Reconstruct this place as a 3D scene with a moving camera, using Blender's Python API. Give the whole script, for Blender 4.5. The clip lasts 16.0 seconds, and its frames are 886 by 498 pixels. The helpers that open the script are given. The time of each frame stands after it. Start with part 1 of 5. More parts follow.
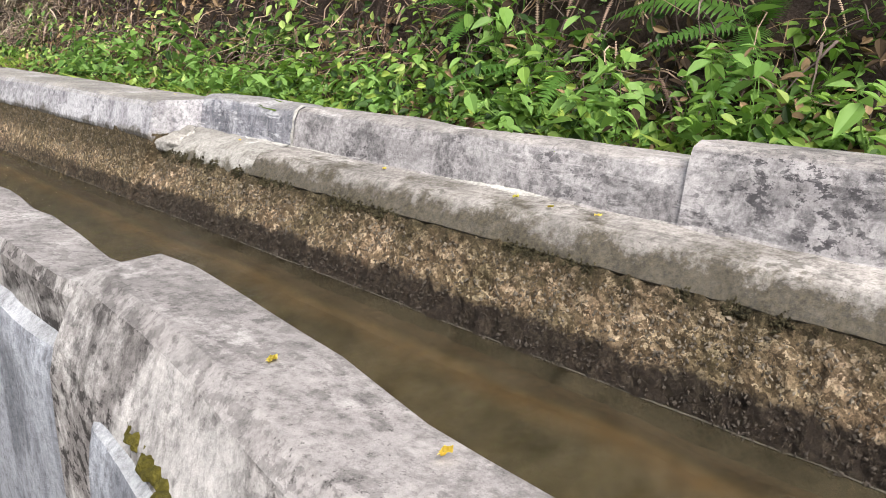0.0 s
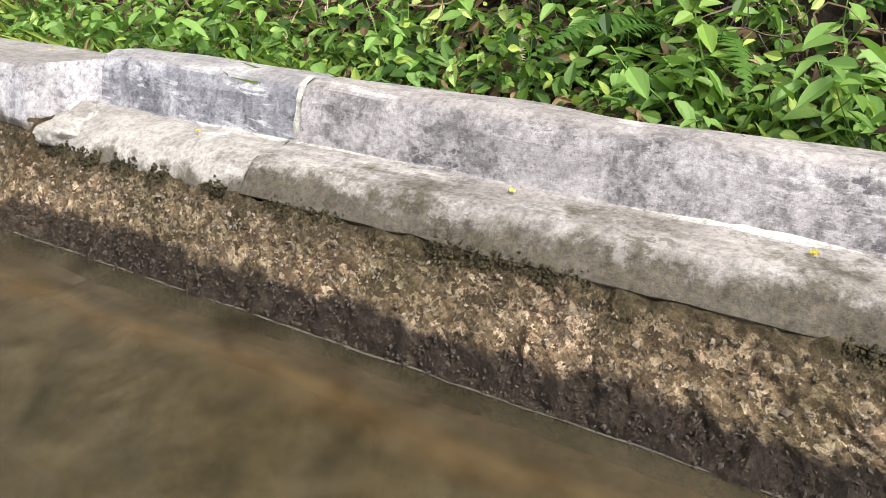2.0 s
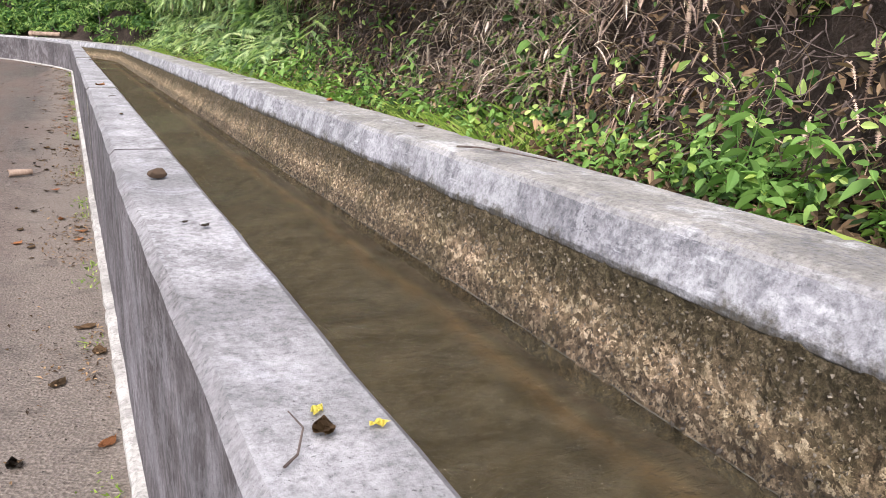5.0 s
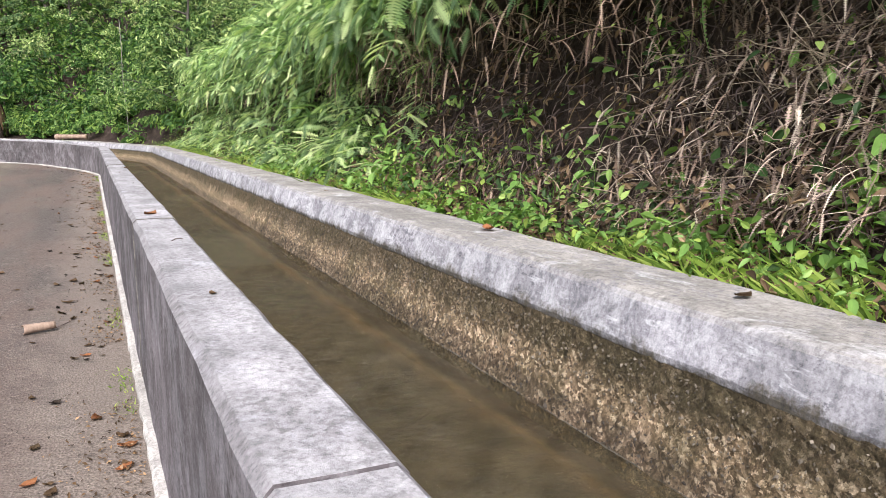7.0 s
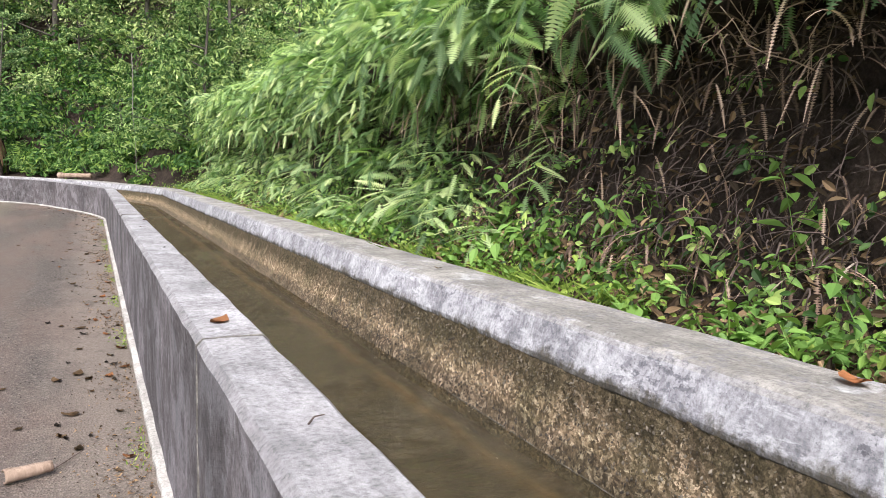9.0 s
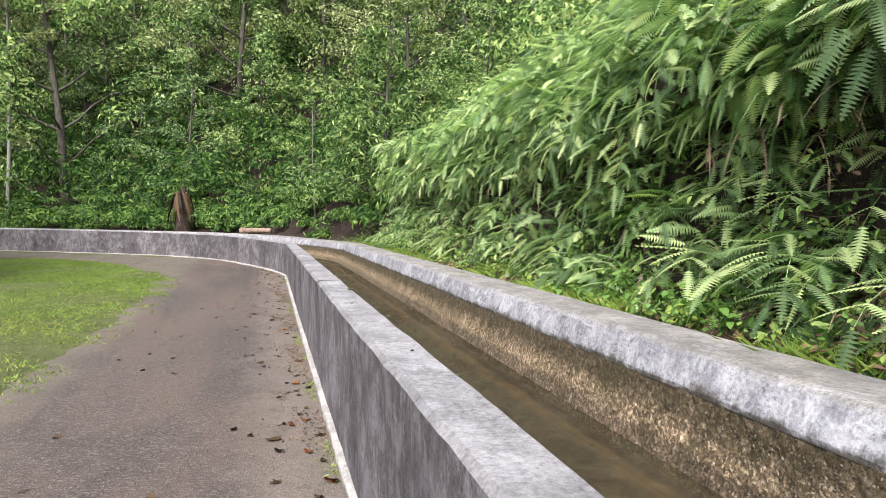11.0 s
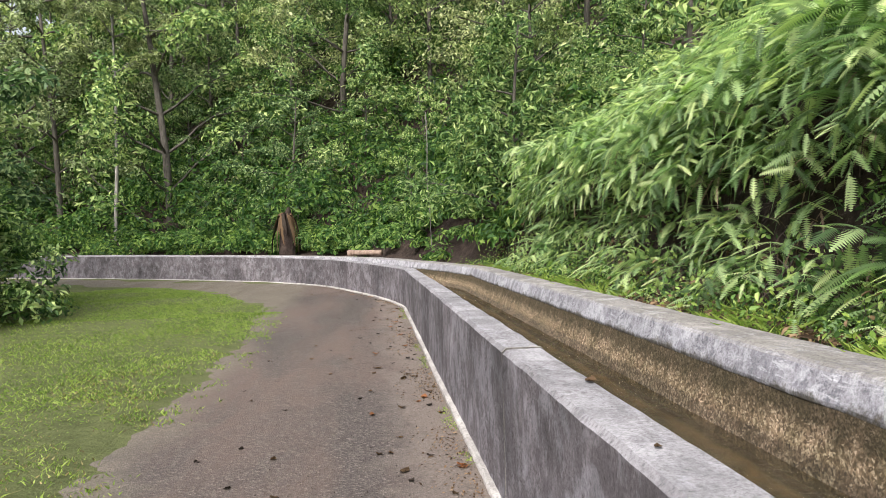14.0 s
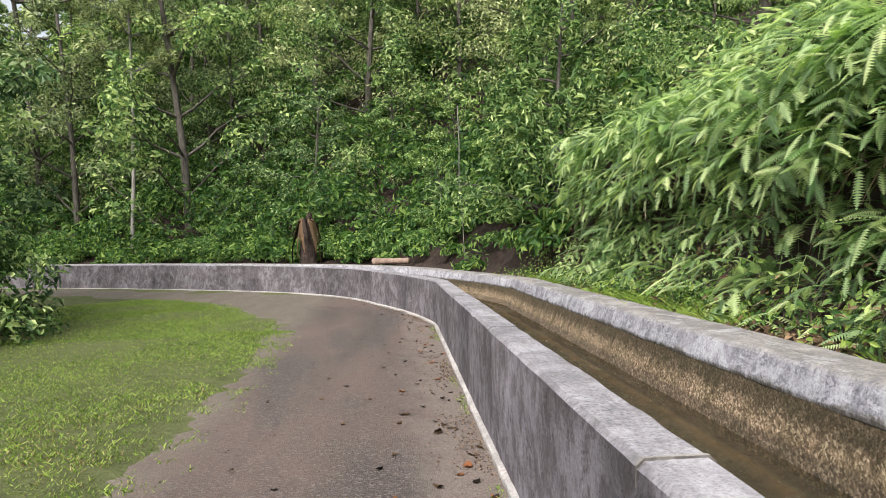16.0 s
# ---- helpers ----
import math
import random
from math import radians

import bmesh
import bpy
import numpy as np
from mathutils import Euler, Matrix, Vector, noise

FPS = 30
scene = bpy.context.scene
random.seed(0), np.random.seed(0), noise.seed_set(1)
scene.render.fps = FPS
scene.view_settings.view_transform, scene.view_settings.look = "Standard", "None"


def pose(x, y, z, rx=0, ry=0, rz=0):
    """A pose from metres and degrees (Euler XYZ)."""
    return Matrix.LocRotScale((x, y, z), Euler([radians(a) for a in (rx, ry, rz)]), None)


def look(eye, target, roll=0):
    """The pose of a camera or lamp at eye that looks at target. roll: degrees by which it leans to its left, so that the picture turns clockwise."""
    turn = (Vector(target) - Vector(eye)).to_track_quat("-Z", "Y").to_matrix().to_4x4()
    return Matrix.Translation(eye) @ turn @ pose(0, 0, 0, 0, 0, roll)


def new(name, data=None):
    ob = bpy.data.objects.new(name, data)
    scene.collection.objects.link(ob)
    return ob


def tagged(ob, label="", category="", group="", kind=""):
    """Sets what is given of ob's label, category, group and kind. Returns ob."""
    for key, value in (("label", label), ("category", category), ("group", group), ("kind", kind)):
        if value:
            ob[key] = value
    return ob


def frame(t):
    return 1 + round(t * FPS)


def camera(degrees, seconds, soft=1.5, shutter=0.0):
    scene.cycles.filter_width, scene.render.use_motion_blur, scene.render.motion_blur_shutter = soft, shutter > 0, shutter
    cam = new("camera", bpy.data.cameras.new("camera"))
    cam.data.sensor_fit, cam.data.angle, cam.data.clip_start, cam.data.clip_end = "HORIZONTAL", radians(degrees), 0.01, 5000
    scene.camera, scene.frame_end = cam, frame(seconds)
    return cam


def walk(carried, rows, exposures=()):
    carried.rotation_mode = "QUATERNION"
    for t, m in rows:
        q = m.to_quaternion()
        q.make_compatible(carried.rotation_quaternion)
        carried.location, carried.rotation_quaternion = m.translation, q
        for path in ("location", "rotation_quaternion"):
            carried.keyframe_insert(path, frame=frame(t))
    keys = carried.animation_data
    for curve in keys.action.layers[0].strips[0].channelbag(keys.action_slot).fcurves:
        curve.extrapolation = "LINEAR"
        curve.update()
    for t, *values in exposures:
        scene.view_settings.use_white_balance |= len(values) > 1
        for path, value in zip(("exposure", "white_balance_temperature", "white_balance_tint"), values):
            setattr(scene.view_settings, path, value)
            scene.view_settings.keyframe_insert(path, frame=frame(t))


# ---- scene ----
cam = camera(60.6, 16.0, soft=0.8)
PATH = [
    (0, (0.362, 0.394, 1.313), (1.712, 1.757, 0.745), 0.5),
    (0.5, (0.385, 0.742, 1.318), (1.819, 2.012, 0.743), 0.4),
    (1, (0.499, 1.157, 1.311), (2.04, 2.271, 0.69), 0.4),
    (1.5, (0.617, 1.448, 1.307), (2.213, 2.423, 0.599), 0.3),
    (2, (0.632, 1.827, 1.308), (2.258, 2.752, 0.571), 2.4),
    (2.5, (0.645, 2.261, 1.328), (2.103, 3.458, 0.589), 1.8),
    (3, (0.62, 2.752, 1.315), (1.902, 4.122, 0.6), 1.7),
    (3.5, (0.584, 3.229, 1.337), (1.748, 4.708, 0.662), 2.5),
    (4, (0.587, 3.742, 1.351), (1.604, 5.349, 0.731), 3.5),
    (4.5, (0.501, 4.276, 1.41), (1.398, 5.971, 0.841), 2.9),
    (5, (0.506, 4.765, 1.401), (1.359, 6.496, 0.875), 2.3),
    (5.2, (0.511, 4.965, 1.434), (1.348, 6.709, 0.925), 2.0),
    (7.5, (0.416, 7.43, 1.463), (1.248, 9.224, 1.169), -0.4),
    (8, (0.398, 7.905, 1.468), (1.276, 9.681, 1.19), 0.7),
    (8.5, (0.37, 8.427, 1.474), (1.256, 10.201, 1.216), 1.1),
    (9, (0.324, 8.908, 1.51), (1.162, 10.712, 1.306), 1.1),
    (9.5, (0.199, 9.465, 1.537), (0.946, 11.313, 1.365), 0.2),
    (10, (0.18, 10.032, 1.524), (0.709, 11.955, 1.379), -0.1),
    (10.2, (0.159, 10.298, 1.513), (0.61, 12.243, 1.389), 0.2),
    (12.5, (0.165, 12.647, 1.593), (0.649, 14.587, 1.54), -0.6),
    (13, (0.065, 13.16, 1.613), (0.562, 15.097, 1.568), -0.6),
    (13.5, (0.006, 13.604, 1.58), (0.379, 15.568, 1.534), -1.2),
    (14, (-0.111, 14.167, 1.585), (0.089, 16.157, 1.55), -1.5),
    (14.5, (-0.184, 14.624, 1.608), (-0.021, 16.617, 1.583), -2.0),
    (15, (-0.153, 15.165, 1.63), (-0.028, 17.161, 1.618), -2.1),
    (15.5, (-0.161, 15.655, 1.628), (-0.04, 17.652, 1.615), -1.9),
    (16, (-0.069, 16.124, 1.602), (0.059, 18.12, 1.585), -1.7),
]
walk(cam, [(t, look(eye, target, roll)) for t, eye, target, roll in PATH],
     exposures=[(0.0, 1.21, 6450, 11), (1.0, 1.34, 6450, 11), (2.0, 1.46, 6450, 11), (2.6, 1.42, 6350, 12), (3.0, 1.18, 6250, 14), (3.5, 1.26, 6250, 15), (4.5, 1.30, 6180, 15), (8.0, 1.38, 6180, 14), (9.5, 1.38, 6180, 13), (12.5, 1.24, 6250, 13), (14.0, 1.16, 6300, 13), (16.0, 1.10, 6300, 13)])

# ---- light ----
world = bpy.data.worlds.new("overcast_sky")
scene.world = world
world.use_nodes = True
wn = world.node_tree
sky = wn.nodes.new("ShaderNodeTexSky")
sky.sky_type = "NISHITA"
sky.sun_disc = False
sky.sun_elevation, sky.sun_rotation = radians(45), radians(-155)
sky.air_density, sky.dust_density, sky.ozone_density = 1.6, 4.0, 1.0
grey = wn.nodes.new("ShaderNodeHueSaturation")
grey.inputs["Saturation"].default_value = 0.36
wn.links.new(sky.outputs[0], grey.inputs["Color"])
wn.links.new(grey.outputs[0], wn.nodes["Background"].inputs[0])
wn.nodes["Background"].inputs[1].default_value = 0.11
sun_data = bpy.data.lights.new("sun", "SUN")
sun_data.energy, sun_data.angle, sun_data.color = 2.3, radians(32), (1.0, 0.95, 0.86)
sun = new("sun", sun_data)
sun.matrix_world = look((-9, -16, 23), (0, 4, 0))

# ---- materials ----


class Nodes:
    """A small wrapper to write node materials briefly."""

    def __init__(self, name):
        self.mat = bpy.data.materials.new(name)
        self.mat.use_nodes = True
        self.t = self.mat.node_tree
        self.bsdf = self.t.nodes["Principled BSDF"]
        self.out = self.t.nodes["Material Output"]
        self.pos = self.node("ShaderNodeNewGeometry").outputs["Position"]

    def node(self, kind, operation="", feature="", data_type="", blend_type=""):
        n = self.t.nodes.new(kind)
        if operation:
            n.operation = operation
        if feature:
            n.feature = feature
        if data_type:
            n.data_type = data_type
        if blend_type:
            n.blend_type = blend_type
        return n

    def link(self, a, b):
        self.t.links.new(a, b)

    def put(self, socket, value):
        if hasattr(value, "is_linked"):
            self.link(value, socket)
        else:
            socket.default_value = value

    def scaled(self, sx, sy, sz):
        m = self.node("ShaderNodeVectorMath", operation="MULTIPLY")
        self.link(self.pos, m.inputs[0])
        m.inputs[1].default_value = (sx, sy, sz)
        return m.outputs[0]

    def noise(self, scale, detail=4.0, rough=0.55, vec=None, distort=0.0):
        n = self.node("ShaderNodeTexNoise")
        self.link(vec or self.pos, n.inputs["Vector"])
        n.inputs["Scale"].default_value, n.inputs["Detail"].default_value = scale, detail
        n.inputs["Roughness"].default_value, n.inputs["Distortion"].default_value = rough, distort
        return n.outputs[0]

    def voronoi(self, scale, vec=None, out="Distance", feature="F1"):
        n = self.node("ShaderNodeTexVoronoi", feature=feature)
        self.link(vec or self.pos, n.inputs["Vector"])
        n.inputs["Scale"].default_value = scale
        return n.outputs[out]

    def ramp(self, fac, stops):
        n = self.node("ShaderNodeValToRGB")
        while len(n.color_ramp.elements) < len(stops):
            n.color_ramp.elements.new(0.5)
        for e, (p, c) in zip(n.color_ramp.elements, stops):
            e.position = p
            e.color = (*c, 1) if isinstance(c, tuple) else (c, c, c, 1)
        self.link(fac, n.inputs[0])
        return n.outputs[0]

    def mix(self, fac, a, b, blend="MIX"):
        n = self.node("ShaderNodeMix", data_type="RGBA", blend_type=blend)
        self.put(n.inputs[0], fac)
        for socket, value in ((n.inputs[6], a), (n.inputs[7], b)):
            self.put(socket, (*value, 1) if isinstance(value, tuple) else value)
        return n.outputs[2]

    def math(self, op, a, b=0.0):
        n = self.node("ShaderNodeMath", operation=op)
        self.put(n.inputs[0], a)
        self.put(n.inputs[1], b)
        return n.outputs[0]

    def axis(self, which, of=None):
        n = self.node("ShaderNodeSeparateXYZ")
        self.link(of or self.pos, n.inputs[0])
        return n.outputs[which]

    def normal(self, which):
        return self.axis(which, self.node("ShaderNodeNewGeometry").outputs["True Normal"])

    def bump(self, height, strength, distance, after=None):
        n = self.node("ShaderNodeBump")
        n.inputs["Strength"].default_value, n.inputs["Distance"].default_value = strength, distance
        self.link(height, n.inputs["Height"])
        if after is not None:
            self.link(after, n.inputs["Normal"])
        return n.outputs[0]

    def finish(self, colour, rough, normal=None, metal=0.0, spec=0.5):
        self.put(self.bsdf.inputs["Base Color"], (*colour, 1) if isinstance(colour, tuple) else colour)
        self.put(self.bsdf.inputs["Roughness"], rough)
        self.bsdf.inputs["Metallic"].default_value = metal
        self.bsdf.inputs["Specular IOR Level"].default_value = spec
        if normal is not None:
            self.link(normal, self.bsdf.inputs["Normal"])
        return self.mat


def concrete(name, top, face, dark, pale, runs, pales, specks, drip=1.7, moss=0.0, dense=0.44, along=False):
    """Weathered concrete: a cloudy top with lichen specks; faces in a separate tone, with dark algae and pale lime
    running down them.
    """
    n = Nodes(name)
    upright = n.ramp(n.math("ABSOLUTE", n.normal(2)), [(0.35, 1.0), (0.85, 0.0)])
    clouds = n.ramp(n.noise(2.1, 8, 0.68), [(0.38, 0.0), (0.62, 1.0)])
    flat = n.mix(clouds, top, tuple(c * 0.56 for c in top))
    blots = n.math("MULTIPLY", n.ramp(n.noise(6.0, 8, 0.76), [(0.50, 0.0), (0.59, 1.0)]), n.ramp(n.noise(45, 6, 0.75), [(0.42, 0.2), (0.55, 1.0)]))
    flat = n.mix(n.math("MULTIPLY", blots, specks), flat, tuple(c * 0.36 for c in top))
    band = n.ramp(n.noise(1.0, 7, 0.72, n.scaled(9, 1.3, 4), 0.3), [(0.47, 0.0), (0.58, 1.0)])
    flat = n.mix(n.math("MULTIPLY", band, specks * 0.75), flat, tuple(c * 0.40 for c in top))
    wash = n.ramp(n.noise(4.3, 7, 0.7, n.scaled(1, 0.6, 1), 0.6), [(0.55, 0.0), (0.68, 1.0)])
    flat = n.mix(n.math("MULTIPLY", wash, 0.6), flat, pale)
    patch = n.ramp(n.noise(2.4, 5, 0.66), [(dense, 0.0), (dense + 0.16, 1.0)])
    flecks = n.math("MULTIPLY", patch, n.ramp(n.noise(1.0, 8, 0.70, n.scaled(34, 24, 40)), [(0.52, 0.0), (0.545, 1.0)]))
    flat = n.mix(n.math("MULTIPLY", flecks, specks * 0.8), flat, tuple(c * 1.6 for c in dark))
    run_a = n.noise(1.0, 4, 0.62, n.scaled(8, 8, drip), 0.5)
    run_b = n.noise(1.0, 3, 0.60, n.scaled(5, 5, drip * 1.2), 0.9)
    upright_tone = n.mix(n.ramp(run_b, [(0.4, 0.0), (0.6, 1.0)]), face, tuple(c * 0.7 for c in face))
    algae = n.ramp(n.math("ADD", n.math("MULTIPLY", run_a, 0.42), n.math("MULTIPLY", n.noise(4.2, 9, 0.78, n.scaled(1, 1, 0.7)), 0.62)), [(0.50, 0.0), (0.56, 1.0)])
    algae = n.math("MULTIPLY", algae, n.ramp(n.noise(34, 7, 0.78), [(0.40, 0.25), (0.53, 1.0)]))
    algae = n.math("MAXIMUM", n.math("MULTIPLY", algae, 0.75), flecks)
    upright_tone = n.mix(n.math("MULTIPLY", algae, runs), upright_tone, dark)
    lime = n.ramp(n.math("ADD", n.math("MULTIPLY", n.noise(1.0, 4, 0.65, n.scaled(8, 8, drip * 1.5), 0.6), 0.42), n.math("MULTIPLY", n.noise(1.0, 6, 0.7, n.scaled(2.2, 2.2, drip), 1.0), 0.6)), [(0.50, 0.0), (0.58, 1.0)])
    streaks = n.math("MULTIPLY", n.ramp(n.noise(1.0, 5, 0.68, n.scaled(26, 6, 34) if along else n.scaled(15, 15, drip * 2.2), 0.5), [(0.53, 0.0), (0.59, 1.0)]), n.ramp(n.noise(2.9, 5, 0.7), [(0.46, 0.0), (0.60, 1.0)]))
    lime = n.math("MAXIMUM", n.math("MULTIPLY", lime, 0.8), streaks)
    upright_tone = n.mix(n.math("MULTIPLY", lime, pales), upright_tone, pale)
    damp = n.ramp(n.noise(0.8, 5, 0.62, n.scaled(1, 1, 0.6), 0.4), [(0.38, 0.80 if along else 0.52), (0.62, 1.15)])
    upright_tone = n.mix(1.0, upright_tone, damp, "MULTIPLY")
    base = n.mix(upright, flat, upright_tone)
    grain = n.ramp(n.noise(55, 8, 0.8), [(0.34, 0.52), (0.5, 1.0), (0.68, 1.3)])
    base = n.mix(1.0, base, grain, "MULTIPLY")
    dots = n.math("MULTIPLY", n.ramp(n.noise(95, 5, 0.75), [(0.60, 0.0), (0.66, 1.0)]), n.math("MULTIPLY", n.ramp(n.noise(3.1, 4), [(0.42, 0.0), (0.6, 1.0)]), 0.75))
    base = n.mix(dots, base, tuple(c * 0.5 for c in dark))
    if moss:
        # Moss low on the profile; on the ledges it doubles as the crack's shadow.
        moss_and_shade = n.ramp(n.math("ADD", n.axis(2), n.math("MULTIPLY", n.noise(6, 9, 0.78), 0.30)), [(moss - 0.015, 1.0), (moss + 0.025, 0.0)])
        base = n.mix(n.math("MULTIPLY", moss_and_shade, 0.85), base, n.ramp(n.noise(60, 5, 0.8), [(0.35, (0.018, 0.015, 0.009)), (0.65, (0.085, 0.07, 0.042))]))
    b = n.bump(n.noise(9, 7, 0.65), 0.35, 0.02)
    b = n.bump(n.noise(80, 6, 0.75), 0.7, 0.006, b)
    return n.finish(base, n.ramp(n.noise(6, 3), [(0.3, 0.8), (0.7, 0.97)]), b, spec=0.25)


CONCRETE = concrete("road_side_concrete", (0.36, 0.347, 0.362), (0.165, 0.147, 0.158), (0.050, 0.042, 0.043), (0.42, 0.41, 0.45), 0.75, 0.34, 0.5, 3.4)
CONCRETE_FAR = concrete("bank_side_concrete", (0.34, 0.318, 0.297), (0.37, 0.36, 0.385), (0.10, 0.098, 0.115), (0.56, 0.555, 0.58), 0.75, 0.6, 0.6, 3.2, moss=0.928, dense=0.40, along=True)
CONCRETE_BLUE = concrete("blue_grey_old_concrete", (0.36, 0.345, 0.35), (0.235, 0.235, 0.265), (0.06, 0.062, 0.078), (0.56, 0.56, 0.59), 0.8, 0.75, 0.5, 3.2, dense=0.38, along=True)
CONCRETE_OLD = concrete("old_concrete", (0.40, 0.37, 0.36), (0.39, 0.37, 0.38), (0.040, 0.038, 0.044), (0.56, 0.54, 0.55), 0.85, 0.5, 0.6, 5.5, dense=0.42, along=True)
CONCRETE_RUN = concrete("streaked_old_concrete", (0.345, 0.32, 0.318), (0.225, 0.207, 0.205), (0.038, 0.034, 0.034), (0.60, 0.575, 0.57), 1.0, 0.7, 0.5, 4.0, dense=0.30)
CONCRETE_LEDGE = concrete("mossy_ledge_concrete", (0.40, 0.37, 0.35), (0.36, 0.338, 0.32), (0.055, 0.05, 0.042), (0.46, 0.435, 0.42), 0.7, 0.5, 0.9, 7.0, moss=0.912, along=True)
PLASTER = concrete("blue_grey_plaster", (0.42, 0.43, 0.46), (0.20, 0.21, 0.245), (0.085, 0.09, 0.105), (0.48, 0.50, 0.56), 0.6, 0.6, 0.2)
MORTAR_LEDGE = concrete("worn_mortar", (0.40, 0.38, 0.355), (0.45, 0.435, 0.415), (0.08, 0.07, 0.06), (0.60, 0.58, 0.55), 0.5, 0.5, 0.5, 6.0, moss=0.86)
JOINT = concrete("dull_joint_mortar", (0.36, 0.335, 0.30), (0.20, 0.185, 0.17), (0.07, 0.06, 0.055), (0.42, 0.40, 0.38), 0.5, 0.4, 0.5, 6.0)
MORTAR = concrete("pale_mortar", (0.58, 0.56, 0.53), (0.55, 0.53, 0.50), (0.09, 0.08, 0.065), (0.62, 0.60, 0.57), 0.25, 0.5, 0.3, 6.0)


def gravel_lining():
    """Washed-out concrete with exposed gravel: moss above, wet black algae at the water, older and darker at the start."""
    n = Nodes("gravel_lining")
    newer = n.ramp(n.math("MULTIPLY", n.math("ADD", n.axis(1), n.math("MULTIPLY", n.noise(1.2, 5), 2.0)), 0.1), [(0.46, 0.0), (0.74, 1.0)])
    flakes = n.scaled(1, 0.7, 1.1)
    warp = n.node("ShaderNodeVectorMath", operation="ADD")
    n.link(flakes, warp.inputs[0])
    n.link(n.ramp(n.noise(45, 4, 0.7), [(0.3, 0.0), (0.7, 0.02)]), warp.inputs[1])
    cell = n.voronoi(92, warp.outputs[0], out="Color")
    tone = n.ramp(n.axis(0, cell), [(0.0, (0.045, 0.035, 0.024)), (0.4, (0.105, 0.084, 0.060)), (0.75, (0.19, 0.155, 0.115)), (1.0, (0.36, 0.32, 0.26))])
    grit = n.ramp(n.noise(120, 9, 0.82), [(0.36, 0.38), (0.5, 0.95), (0.64, 1.4)])
    base = n.mix(1.0, tone, grit, "MULTIPLY")
    tint = n.ramp(n.noise(3.2, 5, 0.65), [(0.36, (0.72, 0.70, 0.58)), (0.64, (1.22, 1.10, 1.02))])
    base = n.mix(1.0, base, tint, "MULTIPLY")
    base = n.mix(1.0, base, n.mix(newer, (1.55, 1.50, 1.42), (2.05, 2.0, 1.92)), "MULTIPLY")
    mossy = n.ramp(n.noise(4.5, 9, 0.78), [(0.50, 0.0), (0.60, 1.0)])
    base = n.mix(n.math("MULTIPLY", mossy, 0.45), base, n.ramp(n.noise(80, 5, 0.8), [(0.36, (0.03, 0.025, 0.012)), (0.64, (0.13, 0.108, 0.055))]))
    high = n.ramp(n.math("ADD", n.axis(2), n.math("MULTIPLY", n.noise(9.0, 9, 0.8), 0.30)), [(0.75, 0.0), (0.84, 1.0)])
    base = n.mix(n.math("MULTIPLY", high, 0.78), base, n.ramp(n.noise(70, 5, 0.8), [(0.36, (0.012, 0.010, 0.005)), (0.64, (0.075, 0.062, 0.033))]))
    level = n.math("ADD", n.axis(2), n.math("MULTIPLY", n.noise(5, 6, 0.75), 0.10))
    wet = n.math("MULTIPLY", n.ramp(level, [(0.594, 1.0), (0.616, 0.0)]), n.mix(newer, (1.0, 1.0, 1.0), (0.5, 0.5, 0.5)))
    base = n.mix(n.math("MULTIPLY", wet, 0.9), base, (0.018, 0.013, 0.011))
    b = n.bump(n.voronoi(92, warp.outputs[0]), 0.8, 0.009)
    b = n.bump(n.noise(120, 9, 0.82), 1.0, 0.009, b)
    b = n.bump(n.noise(28, 6, 0.75), 0.8, 0.025, b)
    rough = n.mix(wet, (0.95, 0.95, 0.95), (0.6, 0.6, 0.6))
    return n.finish(base, rough, b, spec=0.18)


def stone(name, lo, hi):
    n = Nodes(name)
    island = n.node("ShaderNodeNewGeometry").outputs["Random Per Island"]
    tone = n.ramp(island, [(0.0, lo), (0.6, hi), (1.0, tuple(min(1, c * 1.45) for c in hi))])
    level = n.math("ADD", n.axis(2), n.math("MULTIPLY", n.noise(5, 5, 0.7), 0.09))
    wet = n.ramp(level, [(0.585, 1.0), (0.635, 0.0)])
    base = n.mix(1.0, tone, n.ramp(n.noise(130, 3), [(0.3, 0.7), (0.7, 1.1)]), "MULTIPLY")
    base = n.mix(n.math("MULTIPLY", wet, 0.88), base, (0.03, 0.024, 0.02))
    return n.finish(base, 0.7, n.bump(n.noise(160, 3), 0.4, 0.002), spec=0.2)


